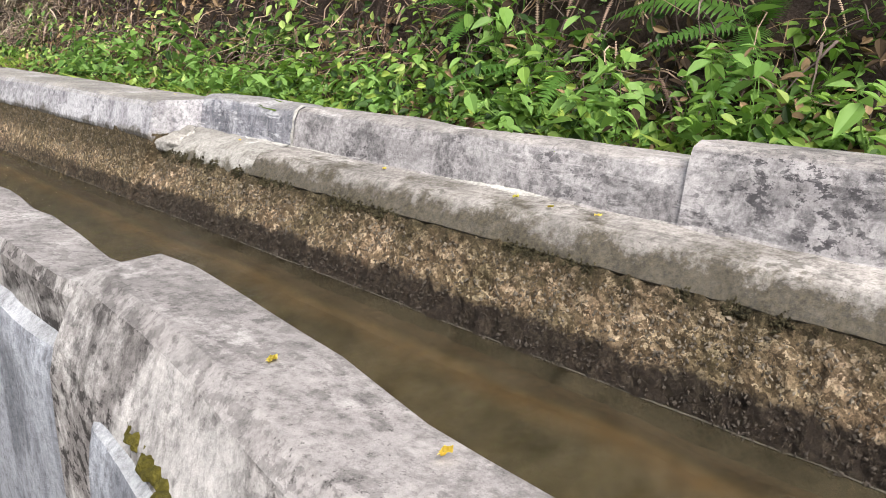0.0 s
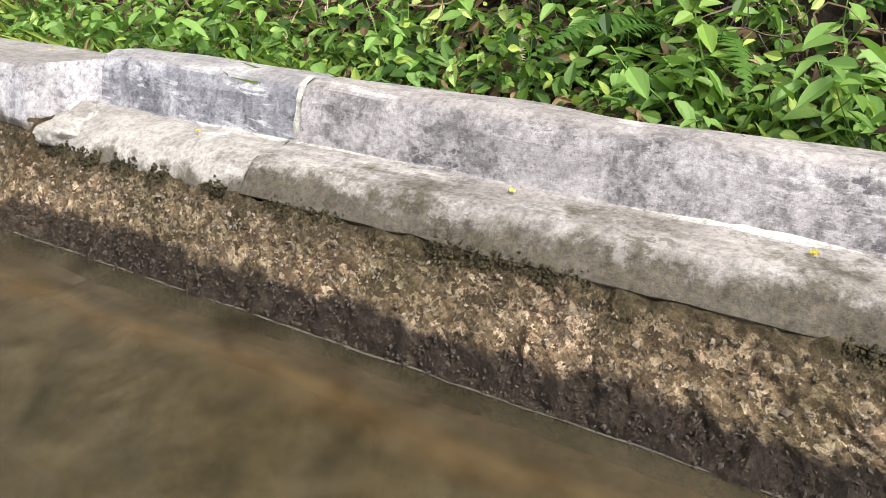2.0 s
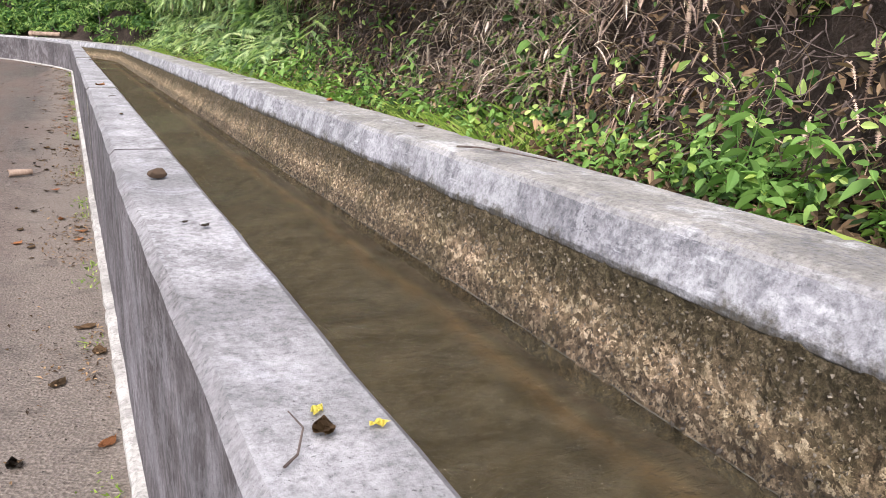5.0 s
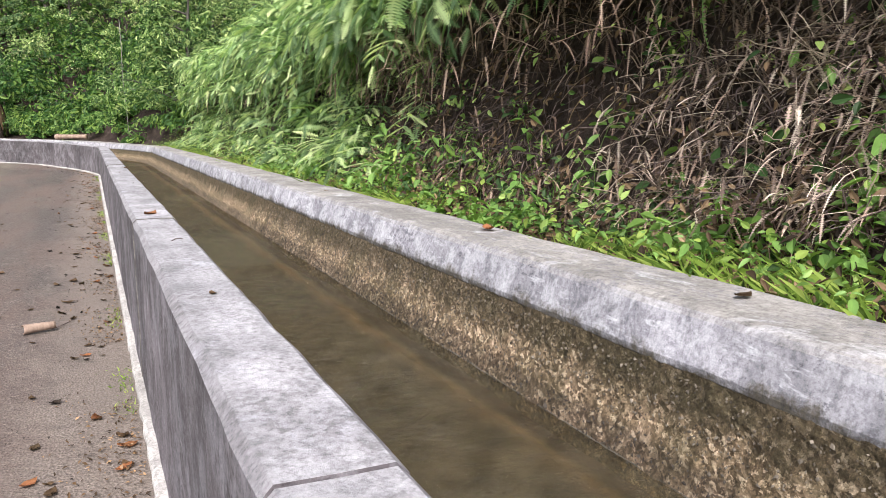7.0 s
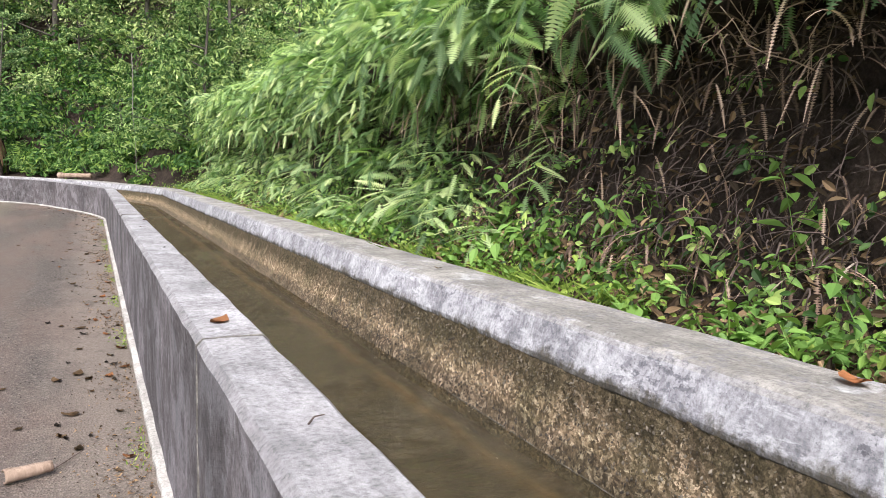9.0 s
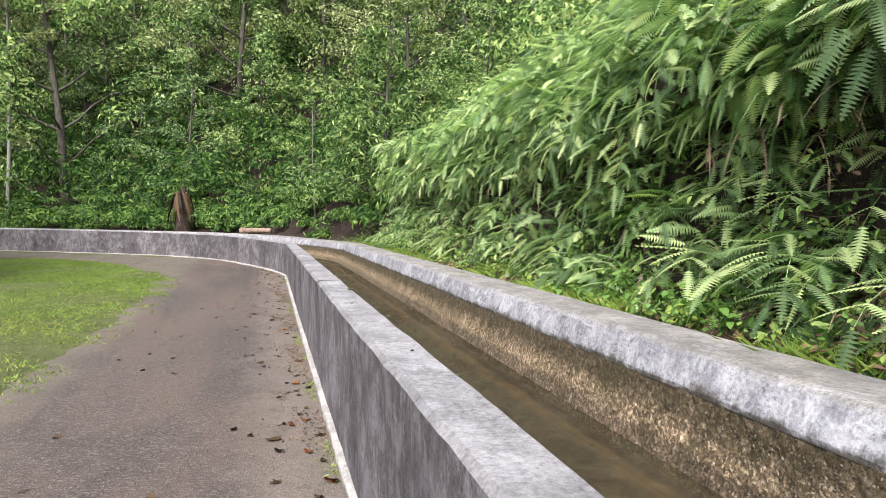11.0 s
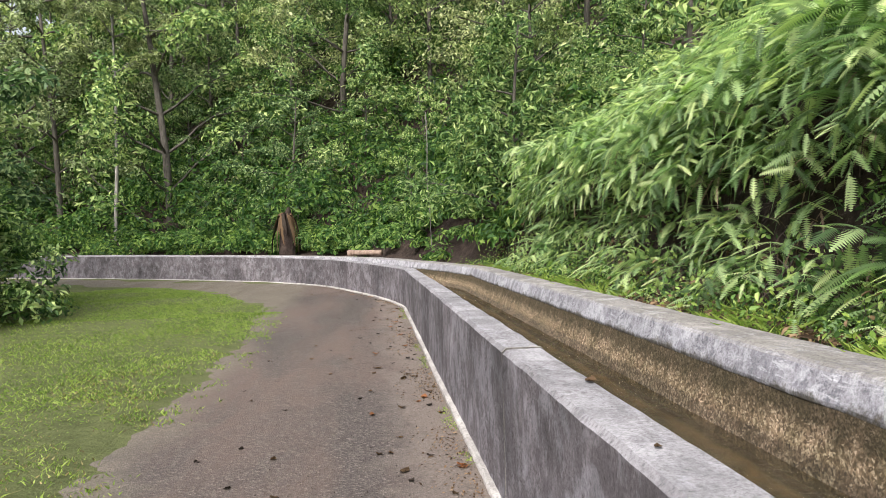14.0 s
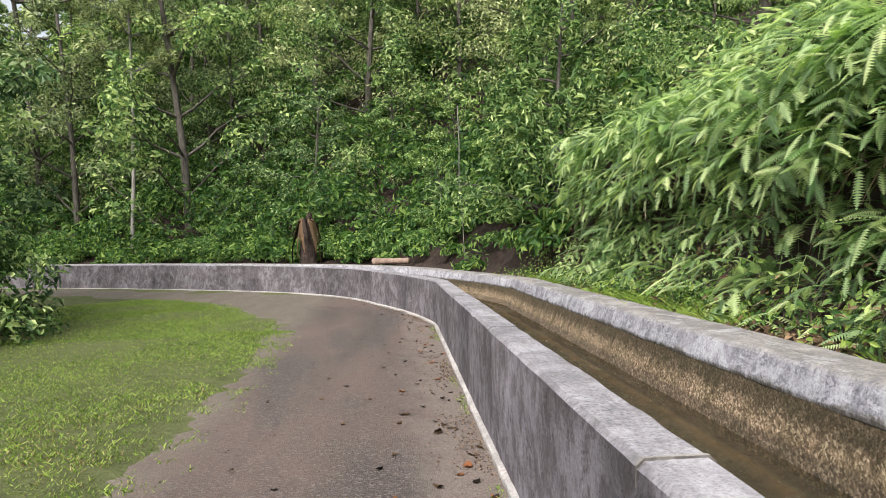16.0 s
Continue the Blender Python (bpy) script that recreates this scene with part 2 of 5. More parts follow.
def murky_water():
    """Slow brown water: clear enough to show the bed at its edge, rippled where it runs."""
    n = Nodes("murky_water")
    t = n.t
    clear = n.node("ShaderNodeBsdfTransparent")
    clear.inputs[0].default_value = (0.78, 0.68, 0.48, 1)
    mud = n.node("ShaderNodeBsdfDiffuse")
    n.link(n.mix(n.ramp(n.noise(7.0, 6, 0.65, None, 0.8), [(0.36, 0.0), (0.64, 1.0)]), (0.042, 0.037, 0.023), (0.125, 0.105, 0.066)), mud.inputs[0])
    body = n.node("ShaderNodeMixShader")
    body.inputs[0].default_value = 0.38
    n.link(clear.outputs[0], body.inputs[1])
    n.link(mud.outputs[0], body.inputs[2])
    ripple = n.noise(1.0, 4, 0.6, n.scaled(9, 24, 1), 0.8)
    gusts = n.math("MULTIPLY", n.ramp(n.noise(0.7, 3), [(0.42, 0.12), (0.58, 1.0)]), n.ramp(n.math("MULTIPLY", n.axis(1), 0.1), [(0.36, 0.06), (0.60, 1.0)]))
    b = n.bump(n.math("MULTIPLY", ripple, gusts), 1.0, 0.13)
    gloss = n.node("ShaderNodeBsdfGlossy")
    gloss.inputs["Roughness"].default_value = 0.07
    n.link(b, gloss.inputs["Normal"])
    fres = n.node("ShaderNodeFresnel")
    fres.inputs[0].default_value = 1.33
    n.link(b, fres.inputs["Normal"])
    top = n.node("ShaderNodeMixShader")
    n.link(fres.outputs[0], top.inputs[0])
    n.link(body.outputs[0], top.inputs[1])
    n.link(gloss.outputs[0], top.inputs[2])
    n.link(top.outputs[0], n.out.inputs[0])
    return n.mat


def sediment():
    n = Nodes("orange_sediment")
    c = n.ramp(n.noise(6, 5, 0.6), [(0.3, (0.13, 0.092, 0.052)), (0.7, (0.27, 0.19, 0.108))])
    shelf = n.ramp(n.math("MULTIPLY", n.math("ADD", n.axis(0), n.math("MULTIPLY", n.noise(2.5, 4), 0.14)), 0.5), [(0.838, 0.0), (0.866, 1.0), (0.876, 1.0), (0.898, 0.0)])
    # Bed off the shelf painted dark, for light that deeper water would absorb.
    c = n.mix(shelf, n.ramp(n.noise(8, 6, 0.65), [(0.35, (0.045, 0.041, 0.026)), (0.65, (0.12, 0.105, 0.066))]), c)
    rim = n.ramp(n.math("MULTIPLY", n.math("ADD", n.axis(0), n.math("MULTIPLY", n.noise(4.5, 4), 0.10)), 0.5), [(0.872, 0.0), (0.895, 1.0)])
    c = n.mix(rim, c, n.ramp(n.noise(40, 5, 0.7), [(0.35, (0.022, 0.011, 0.008)), (0.65, (0.085, 0.045, 0.028))]))
    return n.finish(c, 0.9, n.bump(n.noise(30, 4), 0.4, 0.01))


def asphalt():
    """Old worn asphalt: dark bound grit, brown silt in bands, tan fines along the wall."""
    n = Nodes("worn_asphalt")
    grit = n.voronoi(75, out="Color")
    stonec = n.ramp(n.axis(0, grit), [(0.0, (0.028, 0.024, 0.023)), (0.55, (0.075, 0.064, 0.059)), (0.86, (0.13, 0.112, 0.10)), (1.0, (0.23, 0.20, 0.18))])
    stonec = n.mix(1.0, stonec, n.ramp(n.noise(150, 6, 0.8), [(0.35, 0.5), (0.65, 1.35)]), "MULTIPLY")
    silt = n.ramp(n.noise(1.0, 7, 0.66, n.scaled(1.1, 0.28, 1), 0.4), [(0.40, 0.0), (0.62, 1.0)])
    base = n.mix(n.math("MULTIPLY", n.math("ADD", silt, 0.3), 0.55), stonec, n.ramp(n.noise(60, 6, 0.75), [(0.35, (0.082, 0.055, 0.043)), (0.65, (0.178, 0.130, 0.106))]))
    edge = n.math("ADD", n.axis(0), n.math("MULTIPLY", n.noise(2.2, 7, 0.72), 1.0))
    fines = n.ramp(n.math("MULTIPLY", edge, 0.5), [(0.20, 0.0), (0.40, 1.0)])
    base = n.mix(n.math("MULTIPLY", fines, 0.72), base, n.ramp(n.noise(70, 7, 0.78), [(0.33, (0.085, 0.066, 0.053)), (0.5, (0.17, 0.14, 0.118)), (0.68, (0.34, 0.29, 0.25))]))
    damp = n.ramp(n.noise(2.6, 7, 0.75), [(0.55, 0.0), (0.64, 1.0)])
    base = n.mix(n.math("MULTIPLY", n.math("MULTIPLY", damp, fines), 0.6), base, (0.05, 0.04, 0.033))
    verge = n.math("ADD", n.math("MULTIPLY", n.axis(0), -1.0), n.math("MULTIPLY", n.noise(1.3, 8, 0.72), 1.5))
    loose = n.ramp(n.math("MULTIPLY", verge, 0.25), [(0.57, 0.0), (0.70, 1.0)])
    base = n.mix(n.math("MULTIPLY", loose, 0.85), base, n.ramp(n.noise(42, 8, 0.8), [(0.33, (0.06, 0.05, 0.036)), (0.5, (0.135, 0.115, 0.088)), (0.68, (0.27, 0.235, 0.19))]))
    b = n.bump(n.voronoi(75), 0.8, 0.008)
    b = n.bump(n.noise(150, 5, 0.8), 0.6, 0.004, b)
    b = n.bump(n.noise(4, 5), 0.3, 0.03, b)
    return n.finish(base, n.ramp(silt, [(0.0, 0.6), (1.0, 0.9)]), b, spec=0.35)


def soil(name, lo, hi, scale=5.0):
    n = Nodes(name)
    c = n.ramp(n.noise(scale, 8, 0.7), [(0.3, lo), (0.7, hi)])
    c = n.mix(1.0, c, n.ramp(n.noise(60, 4, 0.7), [(0.3, 0.6), (0.7, 1.2)]), "MULTIPLY")
    b = n.bump(n.noise(11, 8, 0.7), 1.0, 0.08)
    return n.finish(c, 0.95, b, spec=0.2)


def foliage(name, lo, hi, tip, through_light=0.35, rough=0.5):
    """Leaves: a green that varies from leaf to leaf, with light shining through."""
    n = Nodes(name)
    island = n.node("ShaderNodeNewGeometry").outputs["Random Per Island"]
    mine = n.node("ShaderNodeObjectInfo").outputs["Random"]
    # Dark end of the ramp is deepened to stand in for self-shadowed gaps.
    c = n.ramp(island, [(0.0, tuple(k * 0.5 for k in lo)), (0.28, lo), (0.62, hi), (0.92, tip), (1.0, tuple(min(0.8, k * 1.12) for k in tip))])
    shift = n.math("ADD", n.math("MULTIPLY", mine, 0.5), n.math("ADD", n.math("MULTIPLY", n.noise(0.8, 3), 0.65), n.math("MULTIPLY", n.noise(17, 2), 0.4)))
    c = n.mix(1.0, c, n.ramp(shift, [(0.3, (0.58, 0.66, 0.58)), (0.95, (1.36, 1.25, 1.06))]), "MULTIPLY")
    n.finish(c, rough, spec=0.28)
    glow = n.node("ShaderNodeBsdfTranslucent")
    n.link(n.mix(1.0, c, (1.12, 1.25, 0.80), "MULTIPLY"), glow.inputs[0])
    m = n.node("ShaderNodeMixShader")
    m.inputs[0].default_value = through_light
    n.link(n.bsdf.outputs[0], m.inputs[1])
    n.link(glow.outputs[0], m.inputs[2])
    n.link(m.outputs[0], n.out.inputs[0])
    return n.mat


def bark(name, lo, hi):
    n = Nodes(name)
    c = n.ramp(n.noise(1.0, 6, 0.65, n.scaled(14, 14, 3)), [(0.3, lo), (0.7, hi)])
    return n.finish(c, 0.9, n.bump(n.noise(1.0, 6, 0.6, n.scaled(40, 40, 8)), 0.6, 0.02), spec=0.2)


GRAVEL = gravel_lining()
STONES = stone("loose_gravel", (0.045, 0.037, 0.028), (0.145, 0.122, 0.095))
WATER = murky_water()
SEDIMENT = sediment()
ASPHALT = asphalt()
WHITE_PAINT = concrete("chipped_white_paint", (0.50, 0.475, 0.45), (0.44, 0.415, 0.39), (0.10, 0.085, 0.07), (0.60, 0.57, 0.55), 0.35, 0.6, 0.4)
SOIL = soil("bank_soil", (0.013, 0.009, 0.0075), (0.092, 0.066, 0.054))
LAWN_SOIL = soil("lawn_soil", (0.085, 0.105, 0.035), (0.165, 0.18, 0.072), 4.0)
MOSS = soil("dark_moss", (0.018, 0.016, 0.008), (0.10, 0.085, 0.045), 30.0)
YELLOW_MOSS = soil("yellow_moss", (0.05, 0.045, 0.006), (0.20, 0.17, 0.03), 40.0)
WEED = foliage("weed_leaves", (0.035, 0.085, 0.025), (0.145, 0.27, 0.075), (0.33, 0.45, 0.165))
HERB = foliage("herb_leaves", (0.035, 0.08, 0.018), (0.13, 0.235, 0.048), (0.29, 0.38, 0.09))
FERN = foliage("fern_fronds", (0.08, 0.17, 0.055), (0.175, 0.305, 0.11), (0.31, 0.44, 0.17), 0.42)
FERN_DARK = foliage("dark_fern_fronds", (0.025, 0.07, 0.014), (0.06, 0.14, 0.028), (0.13, 0.24, 0.05), 0.35)
FERN_GREY = foliage("pale_fern_fronds", (0.15, 0.25, 0.13), (0.30, 0.43, 0.235), (0.46, 0.56, 0.33), 0.48)
# Leaf green darkened to carry the deep shade under the forest trees.
UNDER_SHADED = foliage("shade_darkened_leaves", (0.03, 0.085, 0.022), (0.085, 0.175, 0.048), (0.20, 0.30, 0.085), 0.4)
TREE_DARK = foliage("dark_tree_leaves", (0.05, 0.11, 0.052), (0.155, 0.255, 0.12), (0.37, 0.47, 0.27), 0.38)
TREE_MID = foliage("tree_leaves", (0.07, 0.145, 0.055), (0.21, 0.33, 0.135), (0.42, 0.52, 0.26), 0.38)
TREE_YELLOW = foliage("yellow_green_leaves", (0.11, 0.175, 0.07), (0.26, 0.345, 0.15), (0.45, 0.52, 0.28), 0.4)
TREE_GREY = foliage("grey_green_leaves", (0.13, 0.175, 0.095), (0.30, 0.36, 0.21), (0.47, 0.53, 0.34), 0.38)
GRASS = foliage("grass_blades", (0.095, 0.165, 0.03), (0.175, 0.275, 0.055), (0.26, 0.345, 0.10), 0.4)
DEAD = foliage("dead_leaves", (0.04, 0.026, 0.016), (0.11, 0.072, 0.045), (0.24, 0.17, 0.115), 0.15, 0.8)
DRY = foliage("dry_grey_fronds", (0.05, 0.036, 0.031), (0.18, 0.132, 0.12), (0.38, 0.30, 0.28), 0.25, 0.85)
DARK_LEAF = foliage("dark_dead_leaves", (0.010, 0.008, 0.007), (0.026, 0.019, 0.015), (0.06, 0.042, 0.033), 0.05, 0.8)
YELLOW_LEAF = foliage("yellow_leaves", (0.6, 0.5, 0.08), (0.7, 0.6, 0.16), (0.75, 0.66, 0.28), 0.2)
RED_LEAF = foliage("rust_leaves", (0.16, 0.07, 0.035), (0.27, 0.12, 0.06), (0.36, 0.19, 0.10), 0.2, 0.7)
STRAW = foliage("dry_grass_blades", (0.13, 0.105, 0.05), (0.24, 0.20, 0.10), (0.36, 0.31, 0.18), 0.2, 0.8)
DRY_PALE = foliage("pale_dry_fronds", (0.14, 0.105, 0.10), (0.38, 0.30, 0.29), (0.56, 0.48, 0.47), 0.25, 0.85)
ROOTS = bark("dry_roots", (0.035, 0.025, 0.021), (0.17, 0.13, 0.118))
BARK = bark("grey_bark", (0.04, 0.036, 0.030), (0.13, 0.118, 0.10))
BARK_PALE = bark("pale_bark", (0.14, 0.135, 0.12), (0.30, 0.285, 0.26))
RUST = bark("rusty_clay", (0.15, 0.10, 0.075), (0.34, 0.255, 0.20))

# ---- building tools ----
rng = np.random.default_rng(7)


def mesh_of(name, verts, faces, material, smooth=False):
    me = bpy.data.meshes.new(name)
    me.from_pydata([tuple(v) for v in verts] if not isinstance(verts, np.ndarray) else verts.tolist(), [], faces if isinstance(faces, list) else faces.tolist())
    me.materials.append(material)
    if smooth:
        me.polygons.foreach_set("use_smooth", [True] * len(me.polygons))
    me.update()
    return me


def thing(name, label, category, group="", kind="", at=None):
    ob = tagged(new(name), label, category, group, kind)
    if at is not None:
        ob.matrix_basis = at
    return ob


def part(name, me, parent, label="", at=None):
    ob = new(name, me)
    ob.parent = parent
    if at is not None:
        ob.matrix_basis = at
    return tagged(ob, label) if label else ob


def solid(name, me, label, category, kind="", group="", at=None):
    ob = tagged(new(name, me), label, category, group, kind)
    if at is not None:
        ob.matrix_basis = at
    return ob


# ---- the line of the channel: the road-side foot of its wall, by distance along it ----
BEND = [(0.62, 27.0), (0.62, 29.0), (0.30, 31.0), (-0.30, 33.1), (-1.46, 36.2), (-3.9, 39.5), (-8.4, 43.3), (-13.6, 46.8), (-22.0, 51.5), (-40.0, 60.0), (-60.0, 68.0)]


def smooth_line(points, steps=12):
    out = []
    for i in range(1, len(points) - 2):
        p0, p1, p2, p3 = (np.array(points[i + k]) for k in (-1, 0, 1, 2))
        for k in range(steps):
            t = k / steps
            out.append(0.5 * (2 * p1 + (p2 - p0) * t + (2 * p0 - 5 * p1 + 4 * p2 - p3) * t * t + (3 * p1 - p0 - 3 * p2 + p3) * t**3))
    return np.array(out + [np.array(points[-2])])


curve = smooth_line(BEND)
LINE = np.vstack([[(0.62, y) for y in np.arange(-14, 29, 0.5)], curve])
ALONG = np.r_[0, np.cumsum(np.hypot(*np.diff(LINE, axis=0).T))] - 14.0


def on_line(s, u):
    """The place at distance s along the channel, u metres to its bank side."""
    s = np.asarray(s, float)
    x, y = np.interp(s, ALONG, LINE[:, 0]), np.interp(s, ALONG, LINE[:, 1])
    a = np.interp(s + 0.25, ALONG, LINE[:, 0]) - np.interp(s - 0.25, ALONG, LINE[:, 0])
    b = np.interp(s + 0.25, ALONG, LINE[:, 1]) - np.interp(s - 0.25, ALONG, LINE[:, 1])
    size = np.hypot(a, b)
    return x + u * b / size, y - u * a / size


def rise(s):
    """How far the wall's top stands over that of the straight, which climbs a little round the bend."""
    return np.interp(s, [0, 31, 40, 50, 70], [0, 0, 0.10, 0.20, 0.30])


def road_height(x, y):
    d = np.hypot(0.0 * x, y)
    return np.interp(d, [0, 15, 22, 29, 36, 60], [0.0, 0.0, 0.06, 0.17, 0.22, 0.26])


def wobble(verts, amount, scale, seed=0.0):
    return np.array([v + amount * np.array(noise.noise_vector(Vector(v) * scale + Vector((seed, 0, 0)))) for v in verts])


def sweep(name, profile, s0, s1, step, material, rough=0.0, grain=6.0, capped=True, climbs=True, smooth=False, shift=None):
    """A mesh with the cross-section profile (u, z), drawn along the channel from s0 to s1."""
    stations = np.linspace(s0, s1, max(2, int(round((s1 - s0) / step)) + 1))
    n, rows = len(profile), []
    for s in stations:
        for u, z in profile:
            x, y = on_line(s, u + (shift(s, u) if shift else 0.0))
            rows.append((float(x), float(y), z + (float(rise(s)) if climbs else 0.0)))
    verts = np.array(rows)
    if rough:
        verts = wobble(verts, rough, grain)
    faces = []
    for i in range(len(stations) - 1):
        for k in range(n - 1):
            a = i * n + k
            faces.append((a, a + n, a + n + 1, a + 1))
    if capped:
        last = (len(stations) - 1) * n
        faces += [tuple(range(n)), tuple(range(last + n - 1, last - 1, -1))]
    return mesh_of(name, verts, faces, material, smooth)


def rounded(points, r=0.018):
    """A profile with its inner corners softened."""
    out = [points[0]]
    for a, b, c in zip(points, points[1:], points[2:]):
        for q in (a, c):
            d = math.dist(b, q)
            k = min(r, d * 0.4) / d
            out.append((b[0] + (q[0] - b[0]) * k, b[1] + (q[1] - b[1]) * k))
    return out + [points[-1]]


def split(points, size=0.05):
    """The same profile with its long edges divided, so that relief can bend them."""
    out = []
    for a, b in zip(points, points[1:]):
        k = max(1, int(math.dist(a, b) / size))
        out += [(a[0] + (b[0] - a[0]) * i / k, a[1] + (b[1] - a[1]) * i / k) for i in range(k)]
    return out + [points[-1]]


# ---- road-side wall of the channel ----
W = 0.235
near_wall = thing("wall_near", "weathered grey concrete channel wall with streaks of algae", "wall", kind="structure")
JOINTS = [4.42, 7.95, 11.43, 14.95, 18.30, 21.8, 25.3, 29.0, 32.6, 36.2, 39.8, 43.4, 47.0, 50.6, 54.2, 60.0, 68.0, 78.0]


def wander(s, u):
    """The old stretch of the wall is thinner and not quite straight."""
    outer = float(np.interp(s, [-3.0, 0.3, 0.8, 1.14, 1.46, 1.48, 3.3, 3.9, 4.5, 6.0, 7.2], [-0.10, -0.035, 0.015, 0.062, 0.095, 0.075, 0.075, 0.055, 0.04, 0.01, 0.0]))
    inner = float(np.interp(s, [-3.0, 0.3, 0.68, 0.87, 1.03, 1.2, 1.46, 1.48, 1.8, 2.05, 2.37, 3.0, 4.5, 6.0], [-0.17, -0.10, -0.066, -0.046, -0.026, -0.008, 0.008, -0.040, -0.027, -0.019, -0.003, 0.012, 0.002, 0.0]))
    k = min(1.0, max(0.0, u / W))
    return outer * (1 - k) + inner * k


def near_profile(top, inner=W, slump=0.0):
    return split(rounded([(0.0, -0.35), (0.0, top), (inner, top - slump), (inner + 0.01, -0.1)], 0.022), 0.08)


for i, (a, b) in enumerate(zip(JOINTS, JOINTS[1:])):
    lift = 0.004 * ((i * 7) % 3 - 1)
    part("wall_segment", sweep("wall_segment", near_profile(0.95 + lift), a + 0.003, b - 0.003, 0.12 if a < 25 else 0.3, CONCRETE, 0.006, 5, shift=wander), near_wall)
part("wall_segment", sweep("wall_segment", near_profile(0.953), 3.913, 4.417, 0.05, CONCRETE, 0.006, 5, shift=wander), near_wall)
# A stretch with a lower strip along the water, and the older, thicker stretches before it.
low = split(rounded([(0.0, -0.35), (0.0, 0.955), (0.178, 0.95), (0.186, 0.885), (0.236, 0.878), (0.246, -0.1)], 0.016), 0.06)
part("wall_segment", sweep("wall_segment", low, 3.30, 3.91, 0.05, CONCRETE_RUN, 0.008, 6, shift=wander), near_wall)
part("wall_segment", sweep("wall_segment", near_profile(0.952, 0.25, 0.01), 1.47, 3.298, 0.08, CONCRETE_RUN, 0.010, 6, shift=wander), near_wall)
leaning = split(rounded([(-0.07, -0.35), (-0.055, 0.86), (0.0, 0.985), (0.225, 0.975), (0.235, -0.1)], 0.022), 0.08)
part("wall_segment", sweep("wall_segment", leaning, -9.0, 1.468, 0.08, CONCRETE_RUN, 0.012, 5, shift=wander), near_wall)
skin = split(rounded([(-0.028, -0.3), (-0.03, 0.82), (-0.015, 0.865), (0.09, 0.875)], 0.02), 0.04)
part("plaster_skirt", sweep("plaster_skirt", skin, -9.0, 3.6, 0.05, PLASTER, 0.010, 4, capped=False, shift=lambda s, u: wander(s, 0.0) + float(np.interp(s, [1.25, 1.40], [-0.042, 0.004]))), near_wall, "blue-grey plaster skirt with a whitened edge")

# ---- bank-side wall: gravel lining below, white band and flat top above ----
far_wall = thing("wall_far", "whitened concrete channel wall over a gravel lining", "wall", kind="structure")
U = lambda x: x - 0.62
crest = split(rounded([(U(2.05), 0.70), (U(1.952), 0.752), (U(1.938), 0.775), (U(1.988), 0.925), (U(2.015), 0.944), (U(2.36), 0.935), (U(2.38), 0.4)], 0.012), 0.05)
for a, b in ((4.04, 28.0), (28.0, 78.0)):
    part("wall_crest", sweep("wall_crest", crest, a, b, 0.1 if a < 20 else 0.25, CONCRETE_FAR, 0.006, 2.6), far_wall)
upper = split(rounded([(U(2.05), 0.70), (U(2.215), 0.775), (U(2.24), 0.93), (U(2.27), 0.965), (U(2.44), 0.955), (U(2.46), 0.4)], 0.025), 0.05)
part("wall_crest", sweep("wall_crest", upper, 1.36, 3.205, 0.08, CONCRETE_OLD, 0.012, 4), far_wall)
part("wall_crest", sweep("wall_crest", upper, 3.213, 4.04, 0.06, CONCRETE_BLUE, 0.012, 4), far_wall, "blue-grey stretch of wall with white lime wisps")
crack = split(rounded([(U(2.205), 0.775), (U(2.234), 0.935), (U(2.266), 0.970), (U(2.30), 0.970)], 0.025), 0.03)
part("joint", sweep("joint", crack, 3.199, 3.219, 0.005, MORTAR, 0.006, 30, capped=False), far_wall, "white lime running from a joint")
upper_high = split(rounded([(U(2.05), 0.70), (U(2.205), 0.775), (U(2.235), 0.99), (U(2.27), 1.025), (U(2.46), 1.01), (U(2.48), 0.4)], 0.025), 0.05)
part("wall_crest", sweep("wall_crest", upper_high, -9.0, 1.357, 0.08, CONCRETE_OLD, 0.012, 4), far_wall)
ledge = split(rounded([(U(2.06), 0.690), (U(2.0), 0.691), (U(2.008), 0.71), (U(2.045), 0.772), (U(2.066), 0.788), (U(2.25), 0.797)], 0.010), 0.03)
worn_ledge = split(rounded([(U(2.0), 0.672), (U(2.008), 0.70), (U(2.045), 0.752), (U(2.11), 0.785), (U(2.25), 0.80)], 0.02), 0.03)
part("ledge", sweep("ledge", worn_ledge, 3.228, 4.05, 0.04, MORTAR_LEDGE, 0.010, 12, capped=False), far_wall, "pale worn mortar ledge with mossy edges")
part("ledge", sweep("ledge", ledge, -9.0, 3.222, 0.04, CONCRETE_LEDGE, 0.006, 13), far_wall, "cracked grey concrete ledge with a mossy lip")
bm = bmesh.new()
bmesh.ops.create_icosphere(bm, subdivisions=4, radius=1.0)
for v in bm.verts:
    k = 1 + 0.28 * noise.noise(v.co * 1.7) + 0.08 * noise.noise(v.co * 6)
    v.co = Vector((2.09 + 0.11 * k * v.co.x, 4.03 + 0.10 * k * v.co.y, 0.735 + 0.055 * k * v.co.z + 0.05 * (v.co.x > 0) * v.co.x))
blob = bpy.data.meshes.new("mortar_patch")
bm.to_mesh(blob)
bm.free()
blob.materials.append(MORTAR_LEDGE)
blob.polygons.foreach_set("use_smooth", [True] * len(blob.polygons))
part("mortar_patch", blob, far_wall, "lump of pale mortar in the step of the wall")
lining = split([(U(1.60), 0.12), (U(1.78), 0.38), (U(1.82), 0.48), (U(1.88), 0.60), (U(1.955), 0.785), (U(2.1), 0.785)], 0.022)
